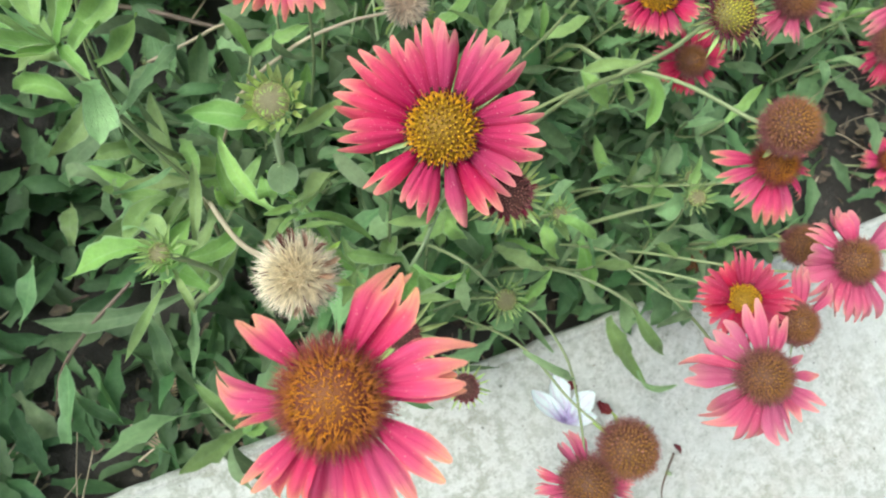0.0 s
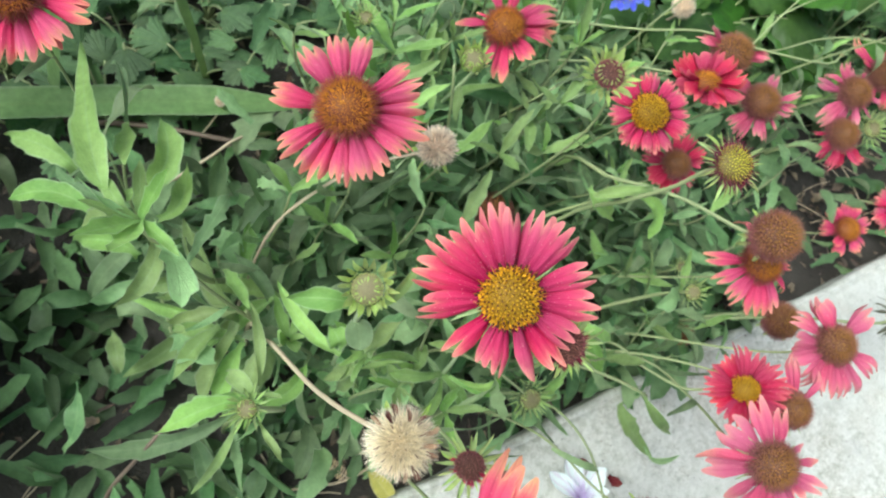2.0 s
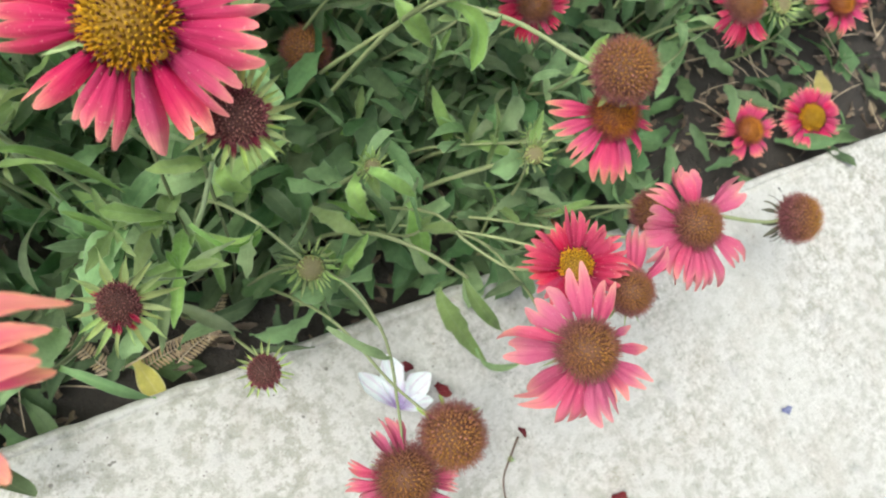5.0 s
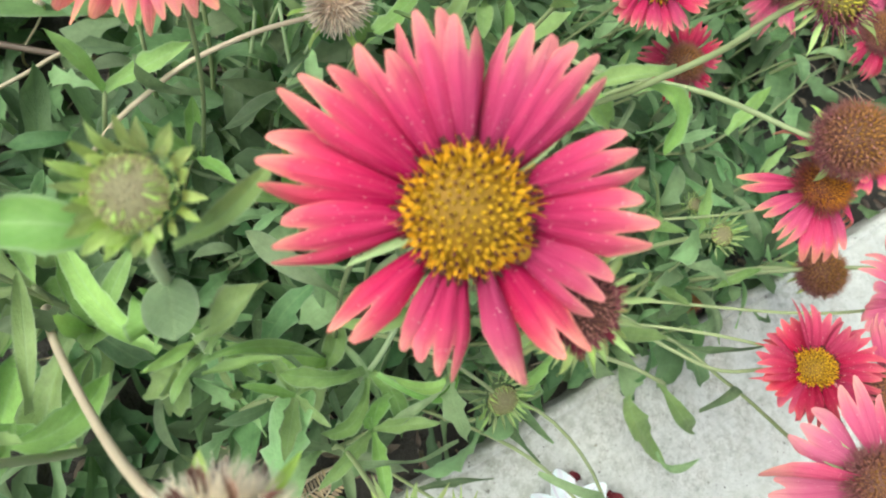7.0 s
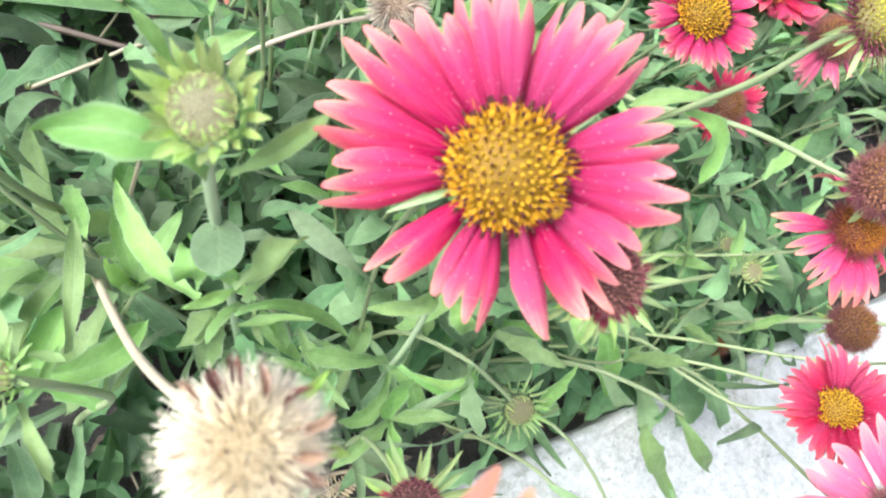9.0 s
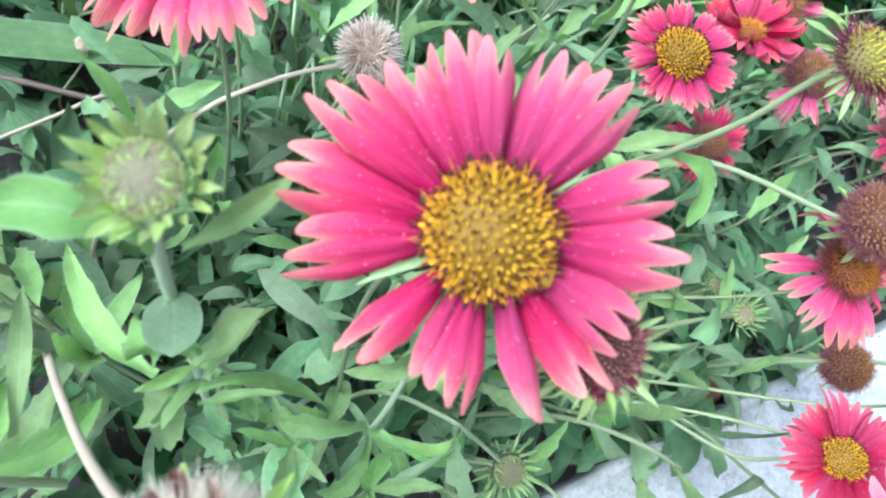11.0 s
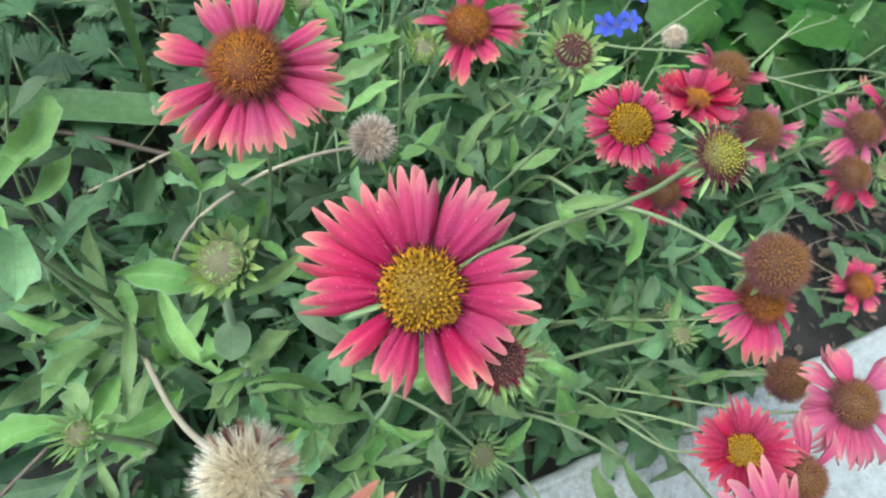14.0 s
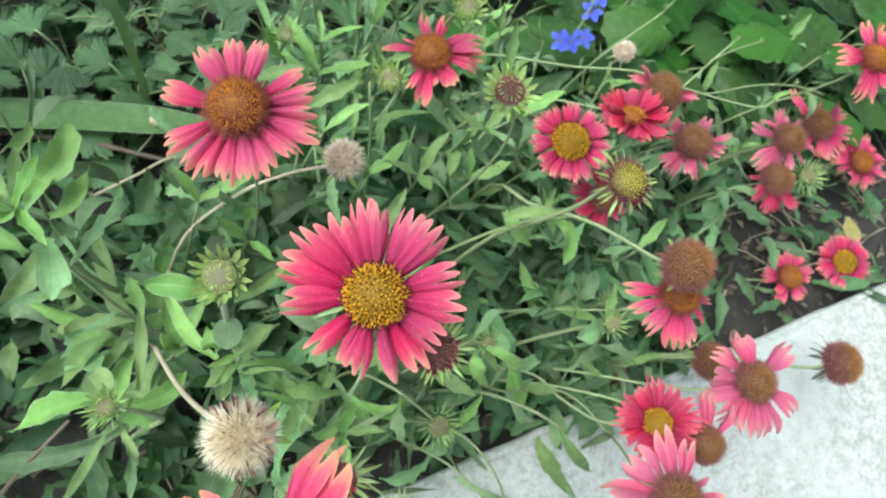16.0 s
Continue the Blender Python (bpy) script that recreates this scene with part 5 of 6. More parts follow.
    part("leaf", mesh_from("leaf", verts, faces, LEAF_YOUNG if style == "young" else LEAF_COVER if style == "broad" else LEAF_NEAR if a.z > 0.04 and style != "deep" else LEAF, uvs), thing)


def branch(points, r0, r1, label, stem_mat=None, hairs=90):
    """A stem through the points, from its tip down to the soil, to which leaves are added."""
    base = Vector(points[-1])
    thing = empty_thing("leafy_branch", base, label, "plant shoot", "leafy shoots")
    part("stem", stem_mesh([p - base for p in smooth_line(points, 24)], r0, r1, stem_mat or STEM, hairs, random.Random(len(points))), thing)
    SHOOTS.append(thing)
    return thing


def rosette(thing, at, count, seed, length):
    """A tuft of pale velvety leaves where a stem branches."""
    r = random.Random(seed)
    inv = Matrix.Translation(-thing.location)
    az = r.uniform(0, 360)
    for i in range(count):
        az += 137.5 + r.uniform(-20, 20)
        p = Vector(at) + Vector((r.gauss(0, 0.003), r.gauss(0, 0.003), r.uniform(-0.012, 0.008)))
        st = "young" if r.random() < 0.35 else "near"
        part("leaf", leaf_mesh(st, r.randrange(8)), thing, inv @ leaf_pose(p, az, r.uniform(-10, 45), length * r.uniform(0.6, 1.35), r.uniform(-40, 40), r.uniform(0.75, 1.1)))


tall_branch = branch([(-0.268, 0.177, 0.170), (-0.259, 0.166, 0.135), (-0.244, 0.160, 0.092), (-0.226, 0.165, 0.055), (-0.212, 0.150, 0.02), (-0.205, 0.14, SOIL_Z + 0.004)], 0.0016, 0.0024, "long leafy stem with broad grey-green leaves and pale tip", STEM, 160)
tuft_branch = branch([(-0.147, 0.068, 0.080), (-0.146, 0.064, 0.04), (-0.14, 0.066, SOIL_Z + 0.004)], 0.0011, 0.0016, "short shoot with a rosette of narrow velvety leaves", STEM_VELVET)
side_branch = branch([(-0.124, 0.069, 0.142), (-0.132, 0.060, 0.110), (-0.137, 0.056, 0.085), (-0.13, 0.058, 0.03), (-0.12, 0.06, SOIL_Z + 0.004)], 0.0010, 0.0016, "pale hairy shoot with long curling leaves", STEM_VELVET)
seedling = branch([(-0.275, 0.033, -0.012), (-0.275, 0.034, SOIL_Z + 0.003)], 0.0009, 0.0010, "small seedling with smooth rounded leaves on the soil", STEM, 0)
kerb_branch = branch([(-0.017, -0.008, 0.088), (-0.035, 0.010, 0.094), (-0.055, 0.032, 0.080), (-0.07, 0.05, 0.03), (-0.075, 0.055, SOIL_Z + 0.004)], 0.0010, 0.0014, "green shoot leaning out over the kerb with hanging leaves")
stalk_branch = branch([(-0.006, 0.098, 0.178), (-0.016, 0.108, 0.155), (-0.03, 0.122, 0.11), (-0.05, 0.135, 0.05), (-0.06, 0.14, SOIL_Z + 0.004)], 0.0009, 0.0014, "slender pale stalk with wavy leaves")
lay(tall_branch, (-0.248, 0.157, 0.045), (-0.273, 0.141, 0.055), (-0.311, 0.137, 0.035), 0.0132, "near")
lay(tall_branch, (-0.234, 0.137, 0.075), (-0.242, 0.157, 0.085), (-0.245, 0.212, 0.070), 0.0147, "near")
lay(tall_branch, (-0.225, 0.171, 0.045), (-0.215, 0.184, 0.055), (-0.206, 0.205, 0.045), 0.0175, "near")
lay(bud_side, (-0.240, 0.082, 0.150), (-0.233, 0.101, 0.158), (-0.230, 0.123, 0.150), 0.0056, "near")
lay(tall_branch, (-0.209, 0.156, 0.020), (-0.205, 0.168, 0.050), (-0.201, 0.191, 0.051), 0.0119, "near")
lay(tall_branch, (-0.206, 0.155, 0.030), (-0.193, 0.159, 0.050), (-0.182, 0.173, 0.045), 0.0119, "near")
lay(bud_side, (-0.250, 0.074, 0.187), (-0.267, 0.075, 0.190), (-0.288, 0.076, 0.172), 0.0097, "near")
lay(bud_side, (-0.246, 0.075, 0.165), (-0.231, 0.071, 0.170), (-0.217, 0.081, 0.163), 0.0085, "near")
lay(bud_side, (-0.246, 0.072, 0.187), (-0.247, 0.079, 0.192), (-0.251, 0.088, 0.182), 0.0075, "young")
lay(tall_branch, (-0.263, 0.170, 0.150), (-0.271, 0.152, 0.155), (-0.292, 0.146, 0.142), 0.0144, "near")
lay(tall_branch, (-0.272, 0.166, 0.150), (-0.282, 0.175, 0.155), (-0.300, 0.190, 0.135), 0.0129, "near")
lay(tall_branch, (-0.254, 0.169, 0.080), (-0.266, 0.164, 0.100), (-0.282, 0.168, 0.090), 0.0093, "near")
lay(tall_branch, (-0.257, 0.173, 0.060), (-0.266, 0.169, 0.065), (-0.277, 0.174, 0.050), 0.0101, "near")
lay(None, (-0.291, 0.184, 0.030), (-0.292, 0.173, 0.020), (-0.297, 0.163, 0.000), 0.0136, "near")
lay(None, (-0.252, 0.086, 0.072), (-0.294, 0.083, 0.070), (-0.341, 0.101, 0.050), 0.0105, "deep")
lay(bud_side, (-0.255, 0.070, 0.150), (-0.269, 0.057, 0.145), (-0.288, 0.050, 0.110), 0.0047, "near")
lay(None, (-0.357, 0.109, 0.020), (-0.339, 0.120, 0.050), (-0.336, 0.143, 0.040), 0.0181, "near")
lay(None, (-0.286, 0.089, 0.030), (-0.284, 0.070, 0.025), (-0.289, 0.057, 0.000), 0.0165, "near")
lay(None, (-0.373, 0.076, 0.000), (-0.358, 0.053, 0.020), (-0.355, 0.041, 0.000), 0.0222, "near")
lay(None, (-0.337, 0.063, 0.020), (-0.327, 0.046, 0.020), (-0.317, 0.038, -0.010), 0.0076, "near")
lay(tall_branch, (-0.309, 0.134, 0.060), (-0.306, 0.143, 0.070), (-0.307, 0.164, 0.050), 0.0135, "near")
lay(None, (-0.344, 0.033, 0.030), (-0.336, 0.050, 0.040), (-0.334, 0.079, 0.030), 0.0122, "near")
lay(seedling, (-0.276, 0.033, -0.015), (-0.279, 0.046, -0.005), (-0.283, 0.057, -0.010), 0.0147, "broad")
lay(seedling, (-0.274, 0.034, -0.015), (-0.262, 0.043, -0.005), (-0.252, 0.054, -0.010), 0.0155, "broad")
lay(seedling, (-0.276, 0.032, -0.015), (-0.284, 0.029, -0.005), (-0.294, 0.030, -0.015), 0.0147, "broad")
lay(tall_branch, (-0.267, 0.188, 0.172), (-0.246, 0.195, 0.178), (-0.240, 0.229, 0.165), 0.0131, "near")
lay(tall_branch, (-0.275, 0.193, 0.170), (-0.274, 0.218, 0.178), (-0.264, 0.286, 0.160), 0.0141, "near")
lay(tall_branch, (-0.285, 0.192, 0.150), (-0.298, 0.208, 0.155), (-0.322, 0.220, 0.140), 0.0180, "near")
lay(tall_branch, (-0.285, 0.212, 0.165), (-0.294, 0.225, 0.170), (-0.312, 0.249, 0.150), 0.0121, "near")
lay(tall_branch, (-0.265, 0.178, 0.172), (-0.256, 0.183, 0.178), (-0.251, 0.202, 0.165), 0.0092, "young")
lay(tall_branch, (-0.257, 0.177, 0.160), (-0.244, 0.181, 0.165), (-0.235, 0.208, 0.150), 0.0094, "near")
lay(tall_branch, (-0.271, 0.179, 0.172), (-0.272, 0.186, 0.178), (-0.276, 0.206, 0.165), 0.0086, "young")
lay(tall_branch, (-0.271, 0.179, 0.165), (-0.279, 0.182, 0.168), (-0.295, 0.188, 0.150), 0.0107, "near")
lay(bud_tip, (-0.197, 0.080, 0.245), (-0.208, 0.086, 0.252), (-0.223, 0.094, 0.246), 0.0085, "near")
lay(bud_tip, (-0.193, 0.079, 0.243), (-0.182, 0.081, 0.246), (-0.169, 0.090, 0.240), 0.0045, "near")
lay(bud_tip, (-0.195, 0.071, 0.198), (-0.185, 0.073, 0.206), (-0.175, 0.077, 0.205), 0.0083, "near")
lay(bud_tip, (-0.203, 0.076, 0.185), (-0.212, 0.095, 0.178), (-0.215, 0.125, 0.165), 0.0071, "near")
lay(bud_tip, (-0.203, 0.079, 0.188), (-0.203, 0.081, 0.196), (-0.203, 0.089, 0.190), 0.0101, "young")
lay(bud_tip, (-0.196, 0.069, 0.186), (-0.179, 0.067, 0.180), (-0.160, 0.063, 0.140), 0.0043, "near")
lay(bud_tip, (-0.197, 0.071, 0.180), (-0.204, 0.069, 0.182), (-0.211, 0.072, 0.160), 0.0070, "near")
lay(bud_tip, (-0.199, 0.072, 0.182), (-0.203, 0.066, 0.180), (-0.207, 0.065, 0.155), 0.0071, "near")
lay(bud_tip, (-0.189, 0.070, 0.175), (-0.185, 0.066, 0.170), (-0.182, 0.064, 0.150), 0.0045, "near")
lay(tuft_branch, (-0.147, 0.068, 0.075), (-0.160, 0.069, 0.092), (-0.170, 0.075, 0.092), 0.0110, "near")
lay(tuft_branch, (-0.147, 0.068, 0.075), (-0.159, 0.058, 0.085), (-0.172, 0.047, 0.060), 0.0087, "near")
lay(tuft_branch, (-0.149, 0.068, 0.078), (-0.146, 0.070, 0.090), (-0.138, 0.080, 0.080), 0.0092, "young")
lay(side_branch, (-0.138, 0.056, 0.090), (-0.134, 0.043, 0.098), (-0.133, 0.027, 0.075), 0.0074, "near")
lay(side_branch, (-0.136, 0.056, 0.090), (-0.125, 0.039, 0.110), (-0.112, 0.041, 0.115), 0.0053, "near")
lay(side_branch, (-0.138, 0.055, 0.090), (-0.152, 0.041, 0.098), (-0.165, 0.043, 0.090), 0.0063, "near")
lay(stalk_branch, (-0.010, 0.102, 0.168), (0.001, 0.090, 0.165), (0.001, 0.079, 0.145), 0.0102, "near")
lay(stalk_branch, (-0.023, 0.119, 0.150), (-0.022, 0.108, 0.152), (-0.008, 0.099, 0.135), 0.0117, "near")
lay(stalk_branch, (-0.004, 0.099, 0.178), (-0.023, 0.102, 0.180), (-0.035, 0.110, 0.168), 0.0077, "near")
lay(kerb_branch, (-0.030, -0.006, 0.075), (-0.021, -0.025, 0.055), (0.000, -0.053, 0.022), 0.0113, "near")
lay(kerb_branch, (-0.007, -0.043, 0.035), (0.002, -0.057, 0.025), (0.024, -0.062, 0.020), 0.0042, "near")
lay(kerb_branch, (-0.017, -0.006, 0.085), (-0.016, -0.022, 0.085), (0.002, -0.039, 0.060), 0.0077, "young")
lay(None, (-0.025, 0.045, 0.070), (-0.022, 0.030, 0.060), (-0.017, 0.012, 0.030), 0.0131, "near")
lay(side_branch, (-0.124, 0.069, 0.140), (-0.139, 0.063, 0.155), (-0.150, 0.071, 0.140), 0.0071, "near")
lay(side_branch, (-0.119, 0.068, 0.140), (-0.123, 0.055, 0.150), (-0.113, 0.053, 0.130), 0.0073, "near")
lay(None, (-0.060, 0.049, 0.130), (-0.055, 0.039, 0.138), (-0.040, 0.033, 0.120), 0.0073, "young")
lay(None, (-0.063, 0.051, 0.120), (-0.069, 0.040, 0.125), (-0.059, 0.032, 0.105), 0.0084, "near")
lay(tuft_branch, (-0.145, 0.055, 0.120), (-0.161, 0.058, 0.130), (-0.172, 0.067, 0.120), 0.0081, "near")
lay(side_branch, (-0.140, 0.052, 0.115), (-0.127, 0.035, 0.120), (-0.111, 0.040, 0.115), 0.0047, "near")
pad_m = Matrix.LocRotScale((-0.1955, 0.0825, 0.2150), None, None) @ Matrix(((-0.26, 0.96, 0.0), (-0.95, -0.26, 0.17), (-0.18, 0.0, 0.98))).to_4x4()
part("leaf", leaf_mesh("pad", 0), bud_tip, Matrix.Translation(-bud_tip.location) @ pad_m @ Matrix.Diagonal((0.0132, 0.0132, 0.0132, 1)), "round pale velvety leaf clasping the stem")
fan_branch = branch([(-0.232, 0.128, 0.118), (-0.226, 0.124, 0.085), (-0.214, 0.118, 0.04), (-0.205, 0.115, SOIL_Z + 0.004)], 0.0011, 0.0017, "hairy shoot with long pointed leaves spreading to one side", STEM)
for k_ in range(12):
    rng = random.Random(4400 + k_)
    q = rng.random()
    root = Vector((-0.232, 0.128, 0.118)).lerp(Vector((-0.214, 0.118, 0.045)), q) + Vector((rng.gauss(0, 0.012), rng.gauss(0, 0.012), 0))
    turn_ = radians(rng.uniform(150, 262))
    reach_dir = RIGHT * math.cos(turn_) + UPWARD * math.sin(turn_) * 0.8 - Vector((0, 0, 0.25 * rng.random()))
    far = rng.uniform(0.040, 0.062)
    lay(fan_branch, root, root + reach_dir * far * 0.5 + Vector((0, 0, rng.uniform(0.004, 0.012))), root + reach_dir * far, rng.uniform(0.009, 0.0135), "near")
rosette(bud_tip, (-0.194, 0.071, 0.188), 6, 601, 0.018)
rosette(bud_side, (-0.246, 0.066, 0.186), 4, 602, 0.016)

# ---- plants behind the clump ----
def lobed_verts(rng, lobes=5, depth=0.35, tooth=0.08, heart=0.15, n=40, cup=0.12):
    """A broad lobed leaf of length about 1, its stalk end at the origin, pointing along +x."""
    verts, uvs, faces = [(0.0, 0.0, 0.0)], [(0.0, 0.5)], []
    rings = (0.35, 0.7, 1.0)
    p1, p2 = rng.uniform(0, 6.3), rng.uniform(0, 6.3)
    for q in rings:
        for i in range(n + 1):
            a = -2.6 + 5.2 * i / n
            lob = abs(math.cos(a * lobes / 2 * 0.95)) ** 0.6
            rad = (0.62 + 0.30 * math.cos(a)) * (1 - depth + depth * lob) * (1 + tooth * math.cos(a * lobes * 5)) * (1 + 0.07 * math.sin(3 * a + p1) + 0.04 * math.sin(7 * a + p2))
            rad = 1 + (rad - 1) * (0.4 + 0.6 * q)
            rr = q * rad * 0.72
            x, y = 0.30 * q + rr * math.cos(a) * 0.9 - heart * q * max(0, -math.cos(a)), rr * math.sin(a)
            z = cup * (abs(math.sin(a * lobes / 2)) - 0.5) * q * 0.5 - 0.18 * q * q * (0.6 + 0.4 * math.cos(a))
            verts.append((x, y, z))
            uvs.append((q, 0.5 + 0.5 * math.sin(a * lobes / 2) * q))
    for i in range(n):
        faces.append((0, 1 + i, 2 + i))
    for k in range(len(rings) - 1):
        for i in range(n):
            a = 1 + k * (n + 1) + i
            faces.append((a, a + n + 1, a + n + 2, a + 1))
    return verts, faces, uvs


COVER_LEAF, VINE_LEAF = [], []
for i in range(5):
    r_ = random.Random(300 + i)
    v = lobed_verts(r_, 5, r_.uniform(0.50, 0.62), 0.11, n=70)
    COVER_LEAF.append(mesh_from("leaf", v[0], v[1], LEAF_COVER, v[2]))
    v = lobed_verts(r_, 3, r_.uniform(0.12, 0.22), 0.05, 0.3, 60, 0.2)
    VINE_LEAF.append(mesh_from("leaf", v[0], v[1], LEAF_VINE, v[2]))


def broad_plant(seed, at, count, spread, height, size, meshes, name, label, category):
    """A low plant with stalked broad leaves round one root."""
    rng = random.Random(seed)
    base = Vector(at)
    thing = empty_thing(name, base, label, category, "background plants")
    for i in range(count):
        az = 137.5 * i + rng.uniform(-20, 20)
        q = math.sqrt((i + 0.5) / count)
        tip = Vector((math.cos(radians(az)) * spread * q, math.sin(radians(az)) * spread * q, height * (1.1 - 0.5 * q) * rng.uniform(0.75, 1.2)))
        stalk = part("stalk", stem_mesh(bezier((0, 0, 0), (0, 0, tip.z * 0.7), tip * 0.7 + Vector((0, 0, tip.z * 0.3)), tip, 7), 0.0012, 0.0008, STEM, 0, rng, 5), thing)
        part("leaf", rng.choice(meshes), thing, leaf_pose(tip, az + rng.uniform(-40, 40), rng.uniform(-25, 25), size * rng.uniform(0.7, 1.2), rng.uniform(-20, 20)))
    return thing


seed = 400
for at in ((-0.17, 0.42), (-0.24, 0.40), (-0.11, 0.46), (-0.21, 0.48), (-0.30, 0.46), (-0.05, 0.43), (-0.13, 0.38), (-0.28, 0.54), (-0.16, 0.54), (-0.04, 0.52), (0.04, 0.46), (-0.36, 0.38), (-0.40, 0.48), (-0.20, 0.36), (-0.27, 0.35), (-0.08, 0.39), (0.0, 0.40), (-0.33, 0.41), (-0.20, 0.44), (-0.12, 0.50), (0.0, 0.48), (0.08, 0.42), (-0.25, 0.50), (0.06, 0.52)):
    seed += 1
    broad_plant(seed, (at[0], at[1], SOIL_Z), 11, 0.055, 0.055, 0.032, COVER_LEAF, "ground_cover_plant", "low dark green ground cover plant with lobed leaves", "plant")
for at in ((0.28, 0.27), (0.40, 0.22), (0.24, 0.33), (0.36, 0.30), (0.50, 0.25), (0.47, 0.34), (0.33, 0.38), (0.60, 0.30), (0.58, 0.20), (0.14, 0.36), (0.20, 0.42), (0.72, 0.24), (0.68, 0.36)):
    seed += 1
    broad_plant(seed, (at[0], at[1], SOIL_Z), 8, 0.065, 0.10, 0.062, VINE_LEAF, "broadleaf_plant", "bright green broad-leaved plant behind the flowers", "plant")


def strap_leaf(points, width, mat, name, label):
    """A long flat leaf or grass blade along a line, folded a little along its middle."""
    pts = smooth_line(points, 26)
    verts, uvs = [], []
    for i, p in enumerate(pts):
        d = (pts[min(i + 1, 25)] - pts[max(i - 1, 0)]).normalized()
        n = Vector((0, 0, 1))
        side = d.cross(n).normalized()
        s = i / 25
        w = width * min(1.0, 3.2 * (1 - s) ** 0.8) * (0.75 + 0.25 * min(1, 4 * s))
        for c in (-1, -0.5, 0, 0.5, 1):
            verts.append(p + side * c * w * 0.5 + n * (abs(c) * w * 0.10))
            uvs.append((s, c / 2 + 0.5))
    base = Vector(points[0])
    me = mesh_from("blade", [v - base for v in verts], grid_faces(26, 5), mat, uvs)
    ob = new(name, me)
    ob.location = base
    tagged(ob, label, "leaf", "strap leaves")


strap_leaf([(-0.52, 0.395, 0.012), (-0.40, 0.370, 0.022), (-0.289, 0.342, 0.024), (-0.20, 0.317, 0.022), (-0.12, 0.293, 0.014)], 0.026, LEAF_STRAP, "strap_leaf", "broad flat pale green strap leaf lying across the bed")
strap_leaf([(-0.10, 0.235, SOIL_Z), (-0.103, 0.254, 0.115), (-0.108, 0.293, 0.120), (-0.104, 0.372, 0.100), (-0.10, 0.45, 0.06)], 0.0055, LEAF_STRAP, "grass_blade", "long pale grass blade arching over the leaves")
strap_leaf([(-0.19, 0.350, SOIL_Z), (-0.199, 0.365, 0.09), (-0.213, 0.401, 0.105), (-0.235, 0.46, 0.09)], 0.008, LEAF_STRAP, "grass_blade", "arching green grass blade")
strap_leaf([(-0.31, 0.36, SOIL_Z), (-0.275, 0.37, 0.10), (-0.262, 0.39, 0.13), (-0.255, 0.46, 0.12)], 0.022, LEAF_STRAP, "strap_leaf", "upright green strap leaf at the edge of the clump")
strap_leaf([(-0.36, 0.33, SOIL_Z), (-0.33, 0.34, 0.10), (-0.315, 0.37, 0.13), (-0.31, 0.43, 0.11)], 0.020, LEAF_STRAP, "strap_leaf", "upright green strap leaf at the edge of the clump")


def twig(name, points, r0, r1, mat, label, tips=()):
    """A bare twig or thin stalk; tips: places of small dry pods on it."""
    base = Vector(points[0])
    pts = [p - base for p in smooth_line(points, 24)]
    thing = empty_thing(name, base, label, "stalk", "bare stalks")
    part("stem", stem_mesh(pts, r0, r1, mat, 0, None, 6), thing)
    for i, t in enumerate(tips):
        pod = part("pod", disc_for("green", i % 2), thing, Matrix.Translation(Vector(t) - base) @ Matrix.Diagonal((0.0015, 0.0015, 0.0026, 1)), "tiny pale dry pod")
        for k in range(6):
            part("bract", bract_mesh("pale", k % 5), pod, pose(0, 0, 0.1, 0, 0, 60 * k + 17 * i) @ pose(0, 0, 0, 0, -50 + 14 * (k % 2), 0) @ Matrix.Diagonal((2.3, 2.0, 1.3, 1)))


PALE = stem_material("stalk_pale", (0.28, 0.36, 0.14), (0.42, 0.48, 0.24))
twig("thin_stalk", [(-0.02, 0.29, SOIL_Z), (0.0, 0.265, 0.10), (0.032, 0.253, 0.12), (0.099, 0.228, 0.12), (0.145, 0.210, 0.125), (0.171, 0.185, 0.13), (0.226, 0.154, 0.13), (0.247, 0.156, 0.13)], 0.0011, 0.0007, PALE, "thin pale green stalk trailing over the flowers", [(0.247, 0.156, 0.13)])
twig("thin_stalk", [(0.171, 0.185, 0.13), (0.200, 0.196, 0.14), (0.223, 0.204, 0.15)], 0.0008, 0.0005, PALE, "thin side stalk with a dry pod at its tip", [(0.223, 0.204, 0.15)])
twig("thin_stalk", [(0.200, 0.197, 0.14), (0.222, 0.198, 0.147), (0.243, 0.198, 0.15)], 0.0007, 0.0005, PALE, "thin side stalk with a dry pod at its tip", [(0.243, 0.198, 0.15)])
twig("thin_stalk", [(0.12, 0.26, SOIL_Z), (0.143, 0.247, 0.09), (0.179, 0.255, 0.11), (0.208, 0.263, 0.12), (0.24, 0.28, 0.125)], 0.0009, 0.0006, PALE, "thin green stalk behind the flowers", [(0.208, 0.264, 0.123), (0.24, 0.28, 0.127)])
twig("thin_stalk", [(0.171, 0.185, 0.129), (0.202, 0.180, 0.12), (0.247, 0.178, 0.12), (0.281, 0.167, 0.125), (0.30, 0.15, 0.13)], 0.0008, 0.0006, PALE, "thin pale green stalk among the flowers", [(0.281, 0.167, 0.128), (0.262, 0.160, 0.118)])
twig("thin_stalk", [(-0.03, 0.22, SOIL_Z), (0.01, 0.24, 0.08), (0.06, 0.225, 0.10), (0.12, 0.19, 0.11), (0.15, 0.175, 0.12)], 0.0010, 0.0007, PALE, "thin pale green stalk among the flowers")
twig("dry_twig", [(-0.16, 0.29, 0.0), (-0.189, 0.282, 0.02), (-0.215, 0.270, 0.026), (-0.247, 0.258, 0.03)], 0.0013, 0.0010, STEM_DRY, "pale dry twig lying in the leaves", [(-0.247, 0.258, 0.031)])
